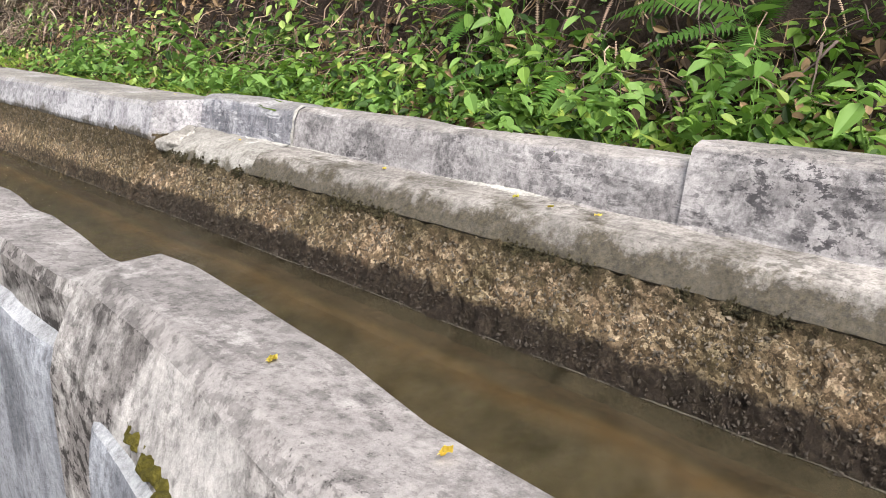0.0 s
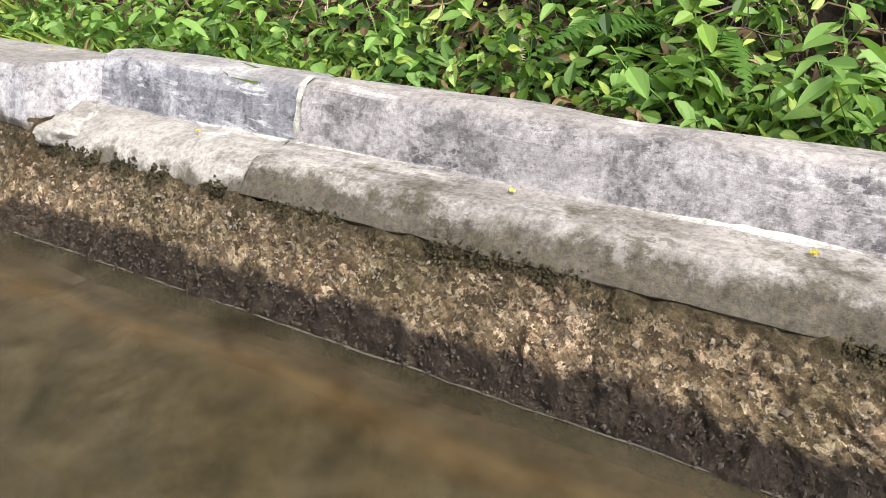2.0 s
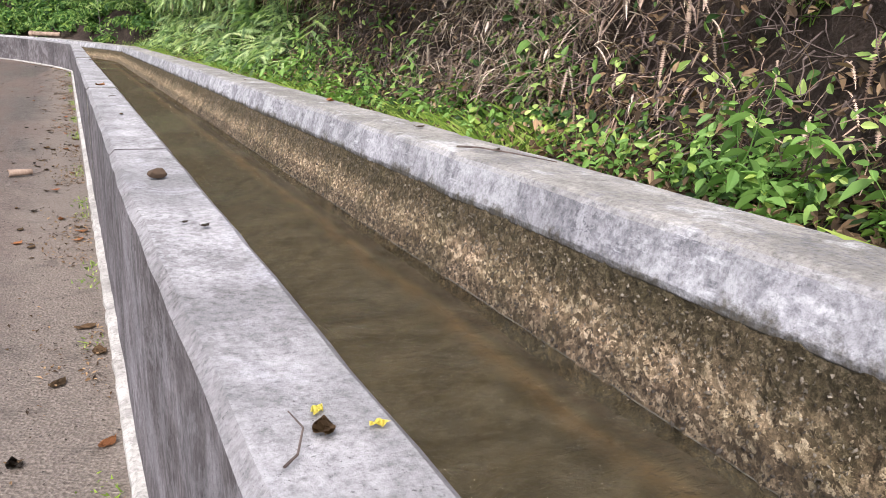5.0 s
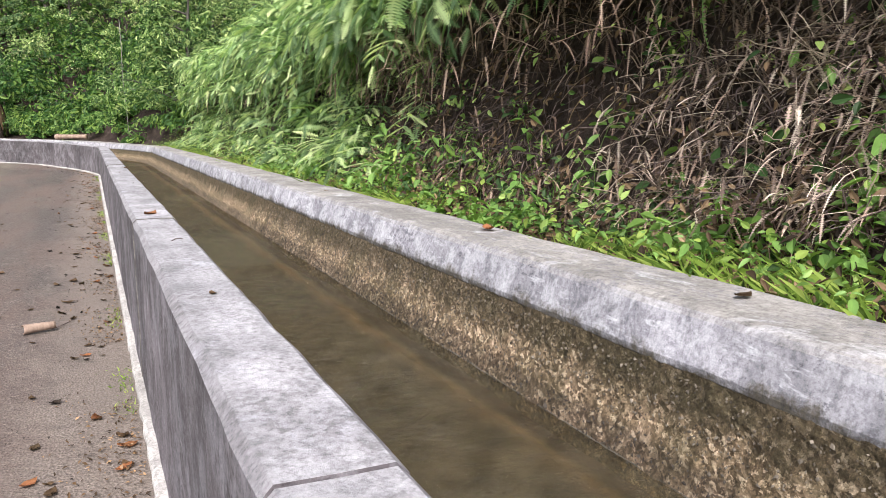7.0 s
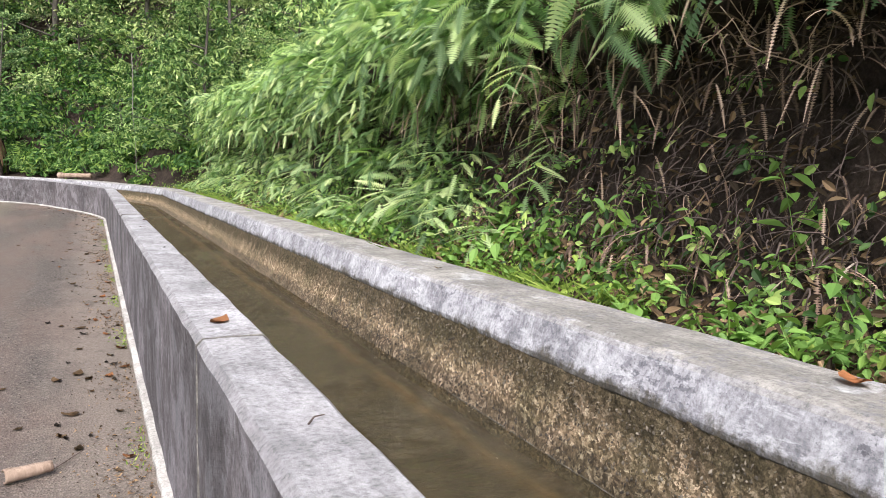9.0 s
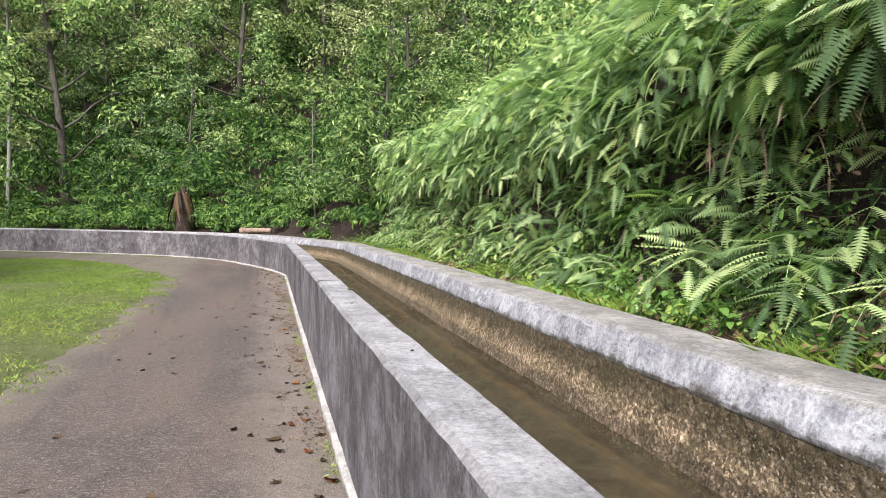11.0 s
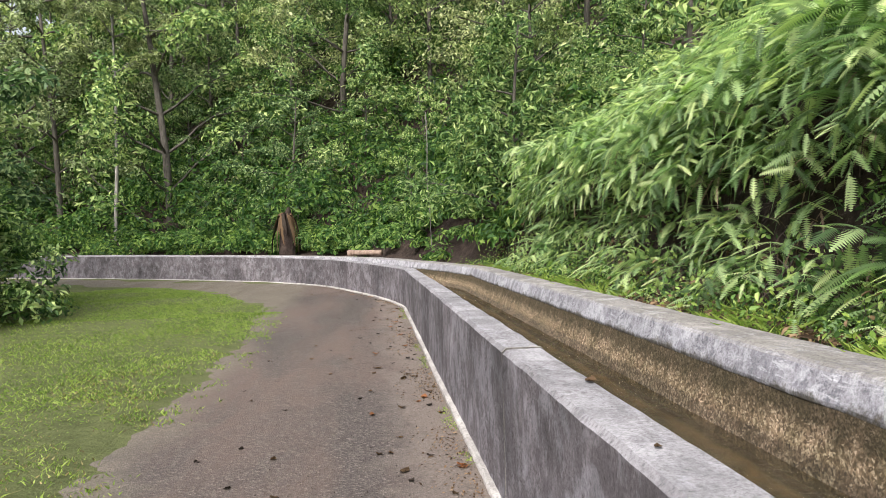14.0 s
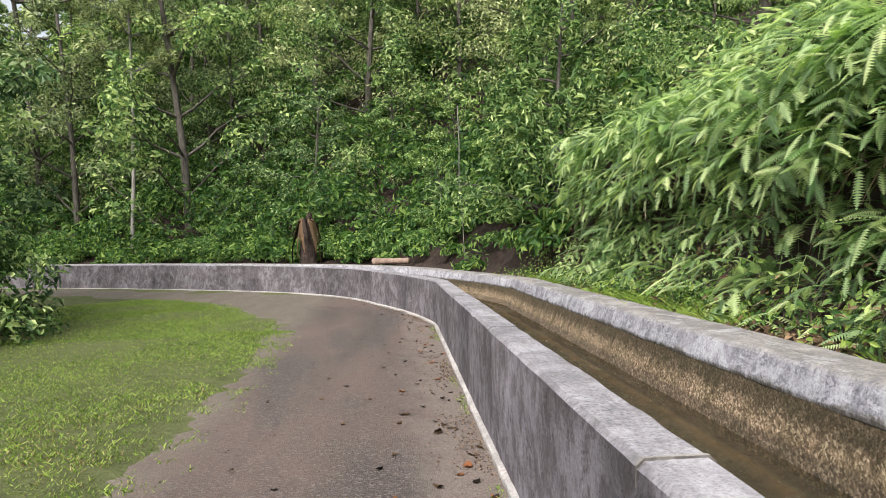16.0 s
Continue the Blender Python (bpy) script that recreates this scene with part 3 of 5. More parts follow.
lining_old = split([(U(1.60), 0.12), (U(1.78), 0.38), (U(1.82), 0.48), (U(1.90), 0.575), (U(2.004), 0.694), (U(2.07), 0.692)], 0.022)
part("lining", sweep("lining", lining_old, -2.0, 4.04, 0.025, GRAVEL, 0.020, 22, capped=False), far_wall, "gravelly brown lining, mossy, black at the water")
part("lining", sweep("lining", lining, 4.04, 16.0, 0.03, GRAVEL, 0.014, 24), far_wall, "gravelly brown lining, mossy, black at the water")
part("lining", sweep("lining", lining, 16.0, 78.0, 0.3, GRAVEL, 0.010, 5, capped=False), far_wall)



def lump(name, centre, size, mat, label, parent, seed=0.0):
    """A low uneven lump, bedded into the surface under it."""
    bm = bmesh.new()
    bmesh.ops.create_icosphere(bm, subdivisions=3, radius=1.0)
    for v in bm.verts:
        k = 1 + 0.3 * noise.noise(v.co * 1.9 + Vector((seed, 0, 0))) + 0.12 * noise.noise(v.co * 7)
        v.co = Vector(centre) + Vector((v.co.x * size[0], v.co.y * size[1], v.co.z * size[2])) * k
    me = bpy.data.meshes.new(name)
    bm.to_mesh(me)
    bm.free()
    me.materials.append(mat)
    me.polygons.foreach_set("use_smooth", [True] * len(me.polygons))
    return part(name, me, parent, label)


lump("plaster_patch", (0.738, 3.21, 0.943), (0.035, 0.06, 0.013), MORTAR, "whitened patch of plaster on the wall's top", near_wall)
for k in range(16):
    y = 1.0 + 0.013 * k
    lump("moss_cushion", (0.612 + 0.045 * (k / 15) + 0.006 * math.sin(k * 5.1), y, 0.874), (0.010, 0.013, 0.009 + 0.004 * math.sin(k * 3)), YELLOW_MOSS, "olive-yellow cushion of moss", near_wall, k)

# ---- water and bed ----
solid("water", sweep("water", [(U(1.86), 0.48), (0.9, 0.48), (0.5, 0.48), (0.20, 0.48)], -9.0, 78.0, 0.5, WATER, capped=False), "slow murky brown water filling the channel", "water", "structure")
bed = split([(0.2, 0.15), (0.55, 0.20), (0.70, 0.30), (0.92, 0.40), (1.04, 0.448), (1.12, 0.447), (U(1.82), 0.43)], 0.08)
solid("channel_bed", sweep("channel_bed", bed, -9.0, 78.0, 0.3, SEDIMENT, 0.02, 3, capped=False), "orange-brown sediment on the channel bed", "channel bed", "structure")

# ---- ground ----
gx = np.r_[-900, -300, -120, np.arange(-60, -12, 4.0), np.arange(-12, 1.0, 0.4), 1.0, 3.0, 20, 120, 900]
gy = np.r_[-900, -200, -60, np.arange(-20, 50, 0.6), np.arange(50, 90, 5.0), 300, 900]
X, Y = np.meshgrid(gx, gy)
Z = road_height(X, Y) - 0.012
Z += np.where(X < -2.2, 0.03, 0.0) + 0.015 * np.sin(X * 1.7) * np.sin(Y * 1.3)
Z = np.where(X > 0.5, -0.4, Z)
idx = np.arange(X.size).reshape(X.shape)
ground_faces = np.stack([idx[:-1, :-1], idx[:-1, 1:], idx[1:, 1:], idx[1:, :-1]], -1).reshape(-1, 4)
solid("ground", mesh_of("ground", np.stack([X, Y, Z], -1).reshape(-1, 3), ground_faces, LAWN_SOIL, True), "grassy earth beside the road", "ground", "structure")

# The road: its wall edge follows the channel; its grass edge wanders.
ROAD_LEFT = [(-14, -2.6), (10, -2.5), (16, -2.45), (20, -2.35), (22, -2.25), (24.5, -2.25), (27.5, -2.35), (30, -2.75), (32, -3.0), (36, -3.2), (44, -3.4), (78, -3.4)]
road_s = np.r_[np.arange(-14, 14, 0.25), np.arange(14, 34, 0.06), np.arange(34, 78, 0.25)]
cuts = np.linspace(0, 1, 14)
verts = []
for s in road_s:
    wide = np.interp(s, *zip(*ROAD_LEFT)) - 0.45 + 0.3 * noise.noise(Vector((s * 0.9, 3, 0))) + 0.16 * noise.noise(Vector((s * 3.1, 9, 0))) + 0.14 * noise.noise(Vector((s * 9.0, 9, 3)))
    for c in cuts:
        x, y = on_line(s, 0.0 + wide * c)
        z = float(road_height(x, y)) + 0.03 * math.sin(math.pi * min(1, c)) + 0.004
        verts.append((float(x), float(y), z - (0.045 if c == 1 else 0)))
m = len(cuts)
road_faces = [(i * m + k, i * m + k + 1, (i + 1) * m + k + 1, (i + 1) * m + k) for i in range(len(road_s) - 1) for k in range(m - 1)]
solid("road", mesh_of("road", verts, road_faces, ASPHALT, True), "narrow worn asphalt road with silt and fallen leaves", "road", "structure")

# The thin white kerb line along the wall's foot.
kerb_rows = []
ks = np.arange(3.7, 78, 0.06)
for s in ks:
    jag = 0.012 * noise.noise(Vector((s * 7, 0, 5)))
    z = float(road_height(*on_line(s, 0)))
    for u, dz in ((0.10, 0.0), (0.10, 0.045), (-0.026 + jag, 0.042), (-0.042 + jag, 0.03), (-0.046 + jag, -0.02)):
        x, y = on_line(s, u)
        kerb_rows.append((float(x), float(y), z + dz + 0.006 * noise.noise(Vector((s * 9, u * 30, 0)))))
kerb_faces = [(i * 5 + k, i * 5 + k + 1, (i + 1) * 5 + k + 1, (i + 1) * 5 + k) for i in range(len(ks) - 1) for k in range(4)]
solid("kerb", mesh_of("kerb", kerb_rows, kerb_faces, WHITE_PAINT), "thin chipped white kerb along the wall's foot", "kerb", "structure")


# ---- the hillside ----
# Distance from the wall's foot, and height there.
BANK_U = (1.70, 2.25, 2.5, 2.75, 3.0, 3.5, 6, 14, 30, 60)
BANK_Z = (0.80, 0.88, 1.15, 1.9, 2.9, 3.7, 5.6, 12.5, 27, 45)


def bank(s, u):
    """Height of the bank behind the channel."""
    lump = 0.22 * noise.noise(Vector((s * 0.55, u * 1.1, 0))) + 0.1 * noise.noise(Vector((s * 1.7, u * 2.7, 4)))
    bend = float(np.interp(s, [24, 32, 40], [0, 0.35, 1]))
    gentle = float(np.interp(u, [1.70, 2.6, 4, 8, 16, 30, 60], [0.80, 0.92, 1.5, 4.2, 11.5, 24, 44]))
    fade = min(1.0, max(0.15, (u - 1.9) / 0.8))
    steep = float(np.interp(u, BANK_U, BANK_Z))
    return steep * (1 - bend) + gentle * bend + lump * fade + float(rise(s)) * 0.7


hs = np.r_[np.arange(-14, 30, 0.3), np.arange(30, 78, 0.6)]
hu = np.r_[1.73, np.arange(1.9, 3.8, 0.12), np.arange(4, 8, 0.5), np.arange(8, 62, 3.0)]
hill = []
for s in hs:
    for u in hu:
        x, y = on_line(s, u)
        hill.append((float(x), float(y), bank(s, u)))
m = len(hu)
hill_faces = [(i * m + k, (i + 1) * m + k, (i + 1) * m + k + 1, i * m + k + 1) for i in range(len(hs) - 1) for k in range(m - 1)]
solid("hillside", mesh_of("hillside", hill, hill_faces, SOIL, True), "steep dark earth bank above the channel", "hillside", "structure")


def fillet(name, s0, s1, u, z, r, mat, seed):
    """A smear of pale mortar along an inner corner, thick and thin by turns."""
    rows, ss = [], np.arange(s0, s1, 0.02)
    for s in ss:
        w = r * (0.35 + 1.1 * max(0.0, noise.noise(Vector((s * 2.3, seed, 0))) + 0.35)) + 0.004 * noise.noise(Vector((s * 25, seed, 1)))
        for du, dz in ((-w * 1.6, -0.006), (-w * 0.8, 0.004), (-w * 0.2, w * 0.5), (0.004, w)):
            x, y = on_line(s, u + du)
            rows.append((float(x), float(y), z + dz))
    return mesh_of(name, rows, [(i * 4 + k, (i + 1) * 4 + k, (i + 1) * 4 + k + 1, i * 4 + k + 1) for i in range(len(ss) - 1) for k in range(3)], mat)


part("mortar_seam", fillet("mortar_seam", -3.0, 4.02, U(2.222), 0.795, 0.009, MORTAR, 2.0), far_wall, "white mortar seam along the ledge")

# Mortar in the wall's joints.
for a, wide in ((4.42, 0.006), (11.43, 0.005), (18.30, 0.008), (25.3, 0.006)):
    seam = split(rounded([(-0.003, 0.05 if a > 5 else 0.90), (-0.003, 0.9555), (W + 0.003, 0.9555), (W + 0.012, 0.2)], 0.022), 0.06)
    part("joint", sweep("joint", seam, a - wide, a + wide, 0.004, JOINT if a > 5 else MORTAR, 0.003, 25, shift=wander), near_wall, "pale mortar joint")

# The overhanging lip of the bank, from which roots and ferns hang.
lip = split([(3.7, 3.1), (3.3, 2.95), (2.9, 2.75), (2.55, 2.62), (2.42, 2.45), (2.5, 2.32), (2.75, 2.30), (3.2, 2.4)], 0.12)
lip_mesh = sweep("bank_lip", lip, 9.2, 29.3, 0.16, SOIL, 0.30, 1.3, climbs=False, smooth=True)
solid("bank_lip", lip_mesh, "overhanging dark earth lip of the bank", "bank", "structure")

# The fine pale line where scum dries at the water's edge.
scum_rows, ss = [], np.arange(-1.0, 12, 0.03)
for s in ss:
    w = max(0.0, 0.0005 + 0.003 * noise.noise(Vector((s * 3, 0, 2))) + 0.002 * noise.noise(Vector((s * 30, 0, 2))))
    for du, dz in ((-w - 0.0006, 0.001), (-w * 0.3, 0.0018), (0.006, 0.0012)):
        x, y = on_line(s, U(1.818) + du + 0.006 * noise.noise(Vector((s * 8, 1, 2))))
        scum_rows.append((float(x), float(y), 0.481 + dz))
solid("waterline", mesh_of("waterline", scum_rows, [(i * 3 + k, i * 3 + k + 1, (i + 1) * 3 + k + 1, (i + 1) * 3 + k) for i in range(len(ss) - 1) for k in range(2)], MORTAR_LEDGE), "fine pale line of scum along the water's edge", "waterline", "structure")

# ---- plants ----
def turned(normal, spin):
    """Rows of a frame whose third axis is normal."""
    n = normal / np.linalg.norm(normal, axis=1, keepdims=True)
    up = np.where(np.abs(n[:, 2:3]) < 0.95, [[0, 0, 1.0]], [[1.0, 0, 0]])
    a = np.cross(up, n)
    a /= np.linalg.norm(a, axis=1, keepdims=True)
    b = np.cross(n, a)
    c, s = np.cos(spin)[:, None], np.sin(spin)[:, None]
    return a * c + b * s, b * c - a * s, n


def leaves(centres, normals, sizes, spin, shape=0.5, fold=0.10):
    """Oval pointed leaves with a folded midrib: eight corners and six triangles each."""
    along, side, up = turned(normals, spin)
    L, w = sizes[:, None], (sizes * shape * 0.5)[:, None]
    at = lambda t: centres + along * L * (t - 0.5) - up * L * 0.22 * max(0.0, t - 0.4) ** 2
    edge = lambda t, k, sgn: at(t) + sgn * side * w * k + up * L * fold * k
    v = np.stack([at(0.0), edge(0.2, 0.82, 1), edge(0.45, 1.0, 1), edge(0.75, 0.6, 1), at(1.0), edge(0.75, 0.6, -1), edge(0.45, 1.0, -1), edge(0.2, 0.82, -1)], 1)
    o = np.arange(len(centres))[:, None] * 8
    f = np.concatenate([o + [[0, 1, 2, 3, 4]], o + [[0, 4, 5, 6, 7]]]).tolist()
    return v.reshape(-1, 3), f


def simple_leaves(centres, normals, sizes, spin, shape=0.5, fold=0.1):
    """Smaller or farther leaves: two triangles folded along the midrib."""
    along, side, up = turned(normals, spin)
    L, w = sizes[:, None], (sizes * shape * 0.5)[:, None]
    base, tip, mid = centres - along * L * 0.5, centres + along * L * 0.5 - up * L * 0.1, centres + along * L * 0.04
    v = np.stack([base, mid + side * w + up * L * fold, tip, mid - side * w + up * L * fold], 1)
    o = np.arange(len(centres))[:, None] * 4
    f = np.concatenate([o + [[0, 1, 2]], o + [[0, 2, 3]]]).tolist()
    return v.reshape(-1, 3), f


def tube(path, radii, sides=6):
    """A tapering tube along a path."""
    path = np.asarray(path, float)
    d = np.gradient(path, axis=0)
    verts, faces = [], []
    a, b, _ = turned(d, np.zeros(len(path)))
    for p, r, u, w in zip(path, radii, a, b):
        for k in range(sides):
            t = 2 * math.pi * k / sides
            verts.append(p + r * (math.cos(t) * u + math.sin(t) * w))
    for i in range(len(path) - 1):
        for k in range(sides):
            q = (k + 1) % sides
            faces.append((i * sides + k, i * sides + q, (i + 1) * sides + q, (i + 1) * sides + k))
    return np.array(verts), faces


def joined(pieces):
    verts, faces, o = [], [], 0
    for v, f in pieces:
        verts.append(np.asarray(v))
        faces += [tuple(i + o for i in q) for q in f]
        o += len(v)
    return np.vstack(verts), faces


def branch(start, way, length, r0, r1, bend, n=7, droop=0.0):
    p, d, out = np.array(start, float), np.array(way, float), []
    d /= np.linalg.norm(d)
    for _ in range(n):
        out.append(p.copy())
        p = p + d * length / (n - 1)
        d = d + rng.normal(0, bend, 3) + [0, 0, -droop]
        d /= np.linalg.norm(d)
    return np.array(out), np.linspace(r0, r1, n)


def tree_meshes(height, spread, trunk_r, n_leaves, leaf, clear=0.35, crown_mat=None, trunk_mat=None, lean=0.03, shape=0.45, limbs=16, hang=0.0):
    """A trunk with limbs and a crown of leaf clumps round the limbs' ends."""
    trunk_path, trunk_rad = branch((0, 0, -0.3), (rng.normal(0, lean), rng.normal(0, lean), 1), height * 0.92, trunk_r, trunk_r * 0.25, 0.7 * lean, 10)
    pieces, tips = [tube(trunk_path, trunk_rad, 7)], []
    for i in range(limbs):
        k = clear + (1 - clear) * (i + 0.5) / limbs
        at = trunk_path[min(9, int(k * 9))]
        ang = i * 2.4 + rng.normal(0, 0.4)
        reach = spread * (1.15 - 0.75 * (k - clear) / (1 - clear)) * rng.uniform(0.75, 1.15)
        p, r = branch(at, (math.cos(ang), math.sin(ang), rng.uniform(0.15, 0.75)), reach, trunk_r * 0.38, trunk_r * 0.07, 0.14, 6)
        pieces.append(tube(p, r, 4))
        tips += [(p[3], reach * 0.17), (p[4], reach * 0.22), (p[5], reach * 0.25)]
        for _ in range(2):
            q, r2 = branch(p[rng.integers(2, 5)], (math.cos(ang + rng.normal(0, 0.9)), math.sin(ang + rng.normal(0, 0.9)), rng.uniform(0, 0.6)), reach * 0.5, trunk_r * 0.14, trunk_r * 0.04, 0.16, 5)
            pieces.append(tube(q, r2, 3))
            tips += [(q[3], reach * 0.14), (q[4], reach * 0.19)]
    tips.append((trunk_path[-1], spread * 0.3))
    which = rng.integers(0, len(tips), n_leaves)
    c0 = np.array([t[0] for t in tips])[which]
    rad = np.array([t[1] for t in tips])[which]
    off = rng.normal(0, 1, (n_leaves, 3))
    off = off / np.linalg.norm(off, axis=1, keepdims=True) * rng.uniform(0.25, 1.0, (n_leaves, 1)) ** 0.6
    off[:, 2] *= 0.62
    centres = c0 + off * rad[:, None]
    centres[:, 2] -= hang * rng.uniform(0, 1, n_leaves) ** 2
    normals = off * 1.3 + rng.normal(0, 0.38, (n_leaves, 3)) + [0, 0, 0.6]
    v, f = simple_leaves(centres, normals, leaf * rng.uniform(0.6, 1.35, n_leaves), rng.uniform(0, 6.28, n_leaves), shape)
    tv, tf = joined(pieces)
    return mesh_of("trunk", tv, tf, trunk_mat or BARK, True), mesh_of("crown", v, f, crown_mat or TREE_MID)


def stem_mesh(height, leaf, mat, shape=0.58, nodes=5, lean=0.5):
    """One leaning stem with broad leaves in opposite pairs, and smaller ones at its tip."""
    cen, nor, siz, spi = [], [], [], []
    a = rng.uniform(-0.3, 0.3)
    p, r = branch((0, 0, -0.03), (math.cos(a) * lean, math.sin(a) * lean, 1), height, 0.004, 0.0014, 0.10, nodes + 2, 0.05)
    for k in range(1, nodes + 2):
        for side in (0, math.pi):
            t = k * 1.57 + side + rng.normal(0, 0.3)
            L = leaf * rng.uniform(0.7, 1.25) * (0.6 if k > nodes else 1.0)
            d = np.array([math.cos(t), math.sin(t), 0])
            cen.append(p[k] + d * L * 0.62 + [0, 0, rng.uniform(-0.012, 0.02)])
            nor.append(d * rng.uniform(-0.15, 0.7) + [0, 0, 1] + rng.normal(0, 0.2, 3))
            siz.append(L)
            spi.append(t)
    cen, nor, siz, spi = np.array(cen), np.array(nor), np.array(siz), np.array(spi)
    # Each leaf's length points away from the stem.
    fa, fb, _ = turned(nor, np.zeros(len(nor)))
    want = np.stack([np.cos(spi), np.sin(spi), 0 * spi], 1)
    spin = np.arctan2((want * fb).sum(1), (want * fa).sum(1))
    v, f = joined([leaves(cen, nor, siz, spin, shape), tube(p, r, 3)])
    o = 8 * len(cen)
    f += [(o + 3 * (1 + i // 2), o + 3 * (1 + i // 2) + 1, 8 * i) for i in range(len(cen))]
    return mesh_of("stem", v, f, mat)


def frond_geometry(length, droop, pairs, wide, start=(0, 0, 0), yaw=0.0, rise_angle=0.6):
    """One fern frond: a bending rib with a comb of narrow leaflets on both sides."""
    p, d, pts, dirs = np.array(start, float), np.array([math.cos(yaw) * math.cos(rise_angle), math.sin(yaw) * math.cos(rise_angle), math.sin(rise_angle)]), [], []
    for _ in range(pairs):
        pts.append(p.copy())
        dirs.append(d.copy())
        p = p + d * length / pairs
        d = d + np.array([0, 0, -droop / pairs]) + rng.normal(0, 0.012, 3)
        d /= np.linalg.norm(d)
    pts, dirs = np.array(pts), np.array(dirs)
    side = np.cross(dirs, [0, 0, 1.0])
    side /= np.linalg.norm(side, axis=1, keepdims=True) + 1e-9
    up = np.cross(side, dirs)
    t = np.linspace(0, 1, pairs)
    w = wide * np.sin(np.pi * (0.12 + 0.88 * t) ** 0.8).clip(0.05) * np.where(t < 0.12, 0.3, 1)
    half = length / pairs * 0.40
    a, b = pts - dirs * half, pts + dirs * half
    rows, faces = [a, b], []
    for sgn in (1, -1):
        tip = pts + sgn * side * w[:, None] + dirs * w[:, None] * 0.28 - up * w[:, None] * 0.22
        rows += [(a + tip) * 0.5 + up * w[:, None] * 0.06, tip, (b + tip) * 0.5 + up * w[:, None] * 0.06 + dirs * half * 0.5]
    n = pairs
    for i in range(n):
        q = [i + k * n for k in range(8)]
        faces += [(q[0], q[2], q[3], q[4], q[1]), (q[1], q[7], q[6], q[5], q[0])]
        if i + 1 < n:
            faces += [(q[1], q[4], q[0] + 1), (q[1], q[0] + 1, q[7])]
    return np.vstack(rows), faces


def pinna(start, way, length, droop, pairs, wide):
    """A narrow toothed leaf along a bending rib: one triangle to each side at every tooth."""
    p, d, pts, dirs = np.array(start, float), np.array(way, float), [], []
    d /= np.linalg.norm(d)
    for _ in range(pairs + 1):
        pts.append(p.copy())
        dirs.append(d.copy())
        p = p + d * length / pairs
        d = d + np.array([0, 0, -droop / pairs])
        d /= np.linalg.norm(d)
    pts, dirs = np.array(pts), np.array(dirs)
    side = np.cross(dirs, [0, 0, 1.0]) + 1e-6
    side /= np.linalg.norm(side, axis=1, keepdims=True)
    up = np.cross(side, dirs)
    w = wide * np.sin(np.pi * (0.18 + 0.78 * np.linspace(0, 1, pairs + 1)) ** 0.9).clip(0.12)
    verts, faces = [pts], []
    for sgn in (1, -1):
        verts.append((pts + sgn * side * w[:, None] + dirs * w[:, None] * 0.35 - up * w[:, None] * 0.2)[:-1])
    n = pairs + 1
    for i in range(pairs):
        faces += [(i, n + i, i + 1), (i + 1, n + pairs + i, i)]
    return np.vstack(verts), faces


def forked_frond(length, droop, forks, start=(0, 0, 0), yaw=0.0, rise_angle=0.4, leaf=0.24, pairs=16):
    """A wiry rib that forks in pairs; every fork carries two long toothed leaves, and one ends the rib."""
    p, d = np.array(start, float), np.array([math.cos(yaw) * math.cos(rise_angle), math.sin(yaw) * math.cos(rise_angle), math.sin(rise_angle)])
    path, pieces = [p.copy()], []
    for k in range(forks + 1):
        p = p + d * length / (forks + 1)
        d = d + np.array([0, 0, -droop / forks]) + rng.normal(0, 0.05, 3)
        d /= np.linalg.norm(d)
        path.append(p.copy())
        side = np.cross(d, [0, 0, 1.0])
        side /= np.linalg.norm(side) + 1e-9
        L = leaf * rng.uniform(0.75, 1.2) * (1.0 - 0.35 * k / forks)
        if k == forks:
            pieces.append(pinna(p, d, L, rng.uniform(0.2, 0.7), pairs, L * 0.19))
        else:
            for sgn in (1, -1):
                pieces.append(pinna(p, d * 0.55 + sgn * side * rng.uniform(0.6, 1.1) + [0, 0, 0.15], L, rng.uniform(0.2, 0.9), pairs, L * 0.19))
    pieces.append(tube(path, np.linspace(0.003, 0.0012, len(path)), 3))
    return joined(pieces)


def forked_mesh(length, droop, forks, mat, rise_angle=0.4, leaf=0.24):
    v, f = forked_frond(length, droop, forks, rise_angle=rise_angle, leaf=leaf)
    return mesh_of("frond", v, f, mat)


def frond_mesh(length, droop, pairs, wide, mat, rise_angle=0.5):
    v, f = frond_geometry(length, droop, pairs, wide, rise_angle=rise_angle)
    return mesh_of("frond", v, f, mat)


def place_on_bank(s, u, sink=0.03):
    x, y = on_line(s, u)
    return float(x), float(y), bank(s, u) - sink

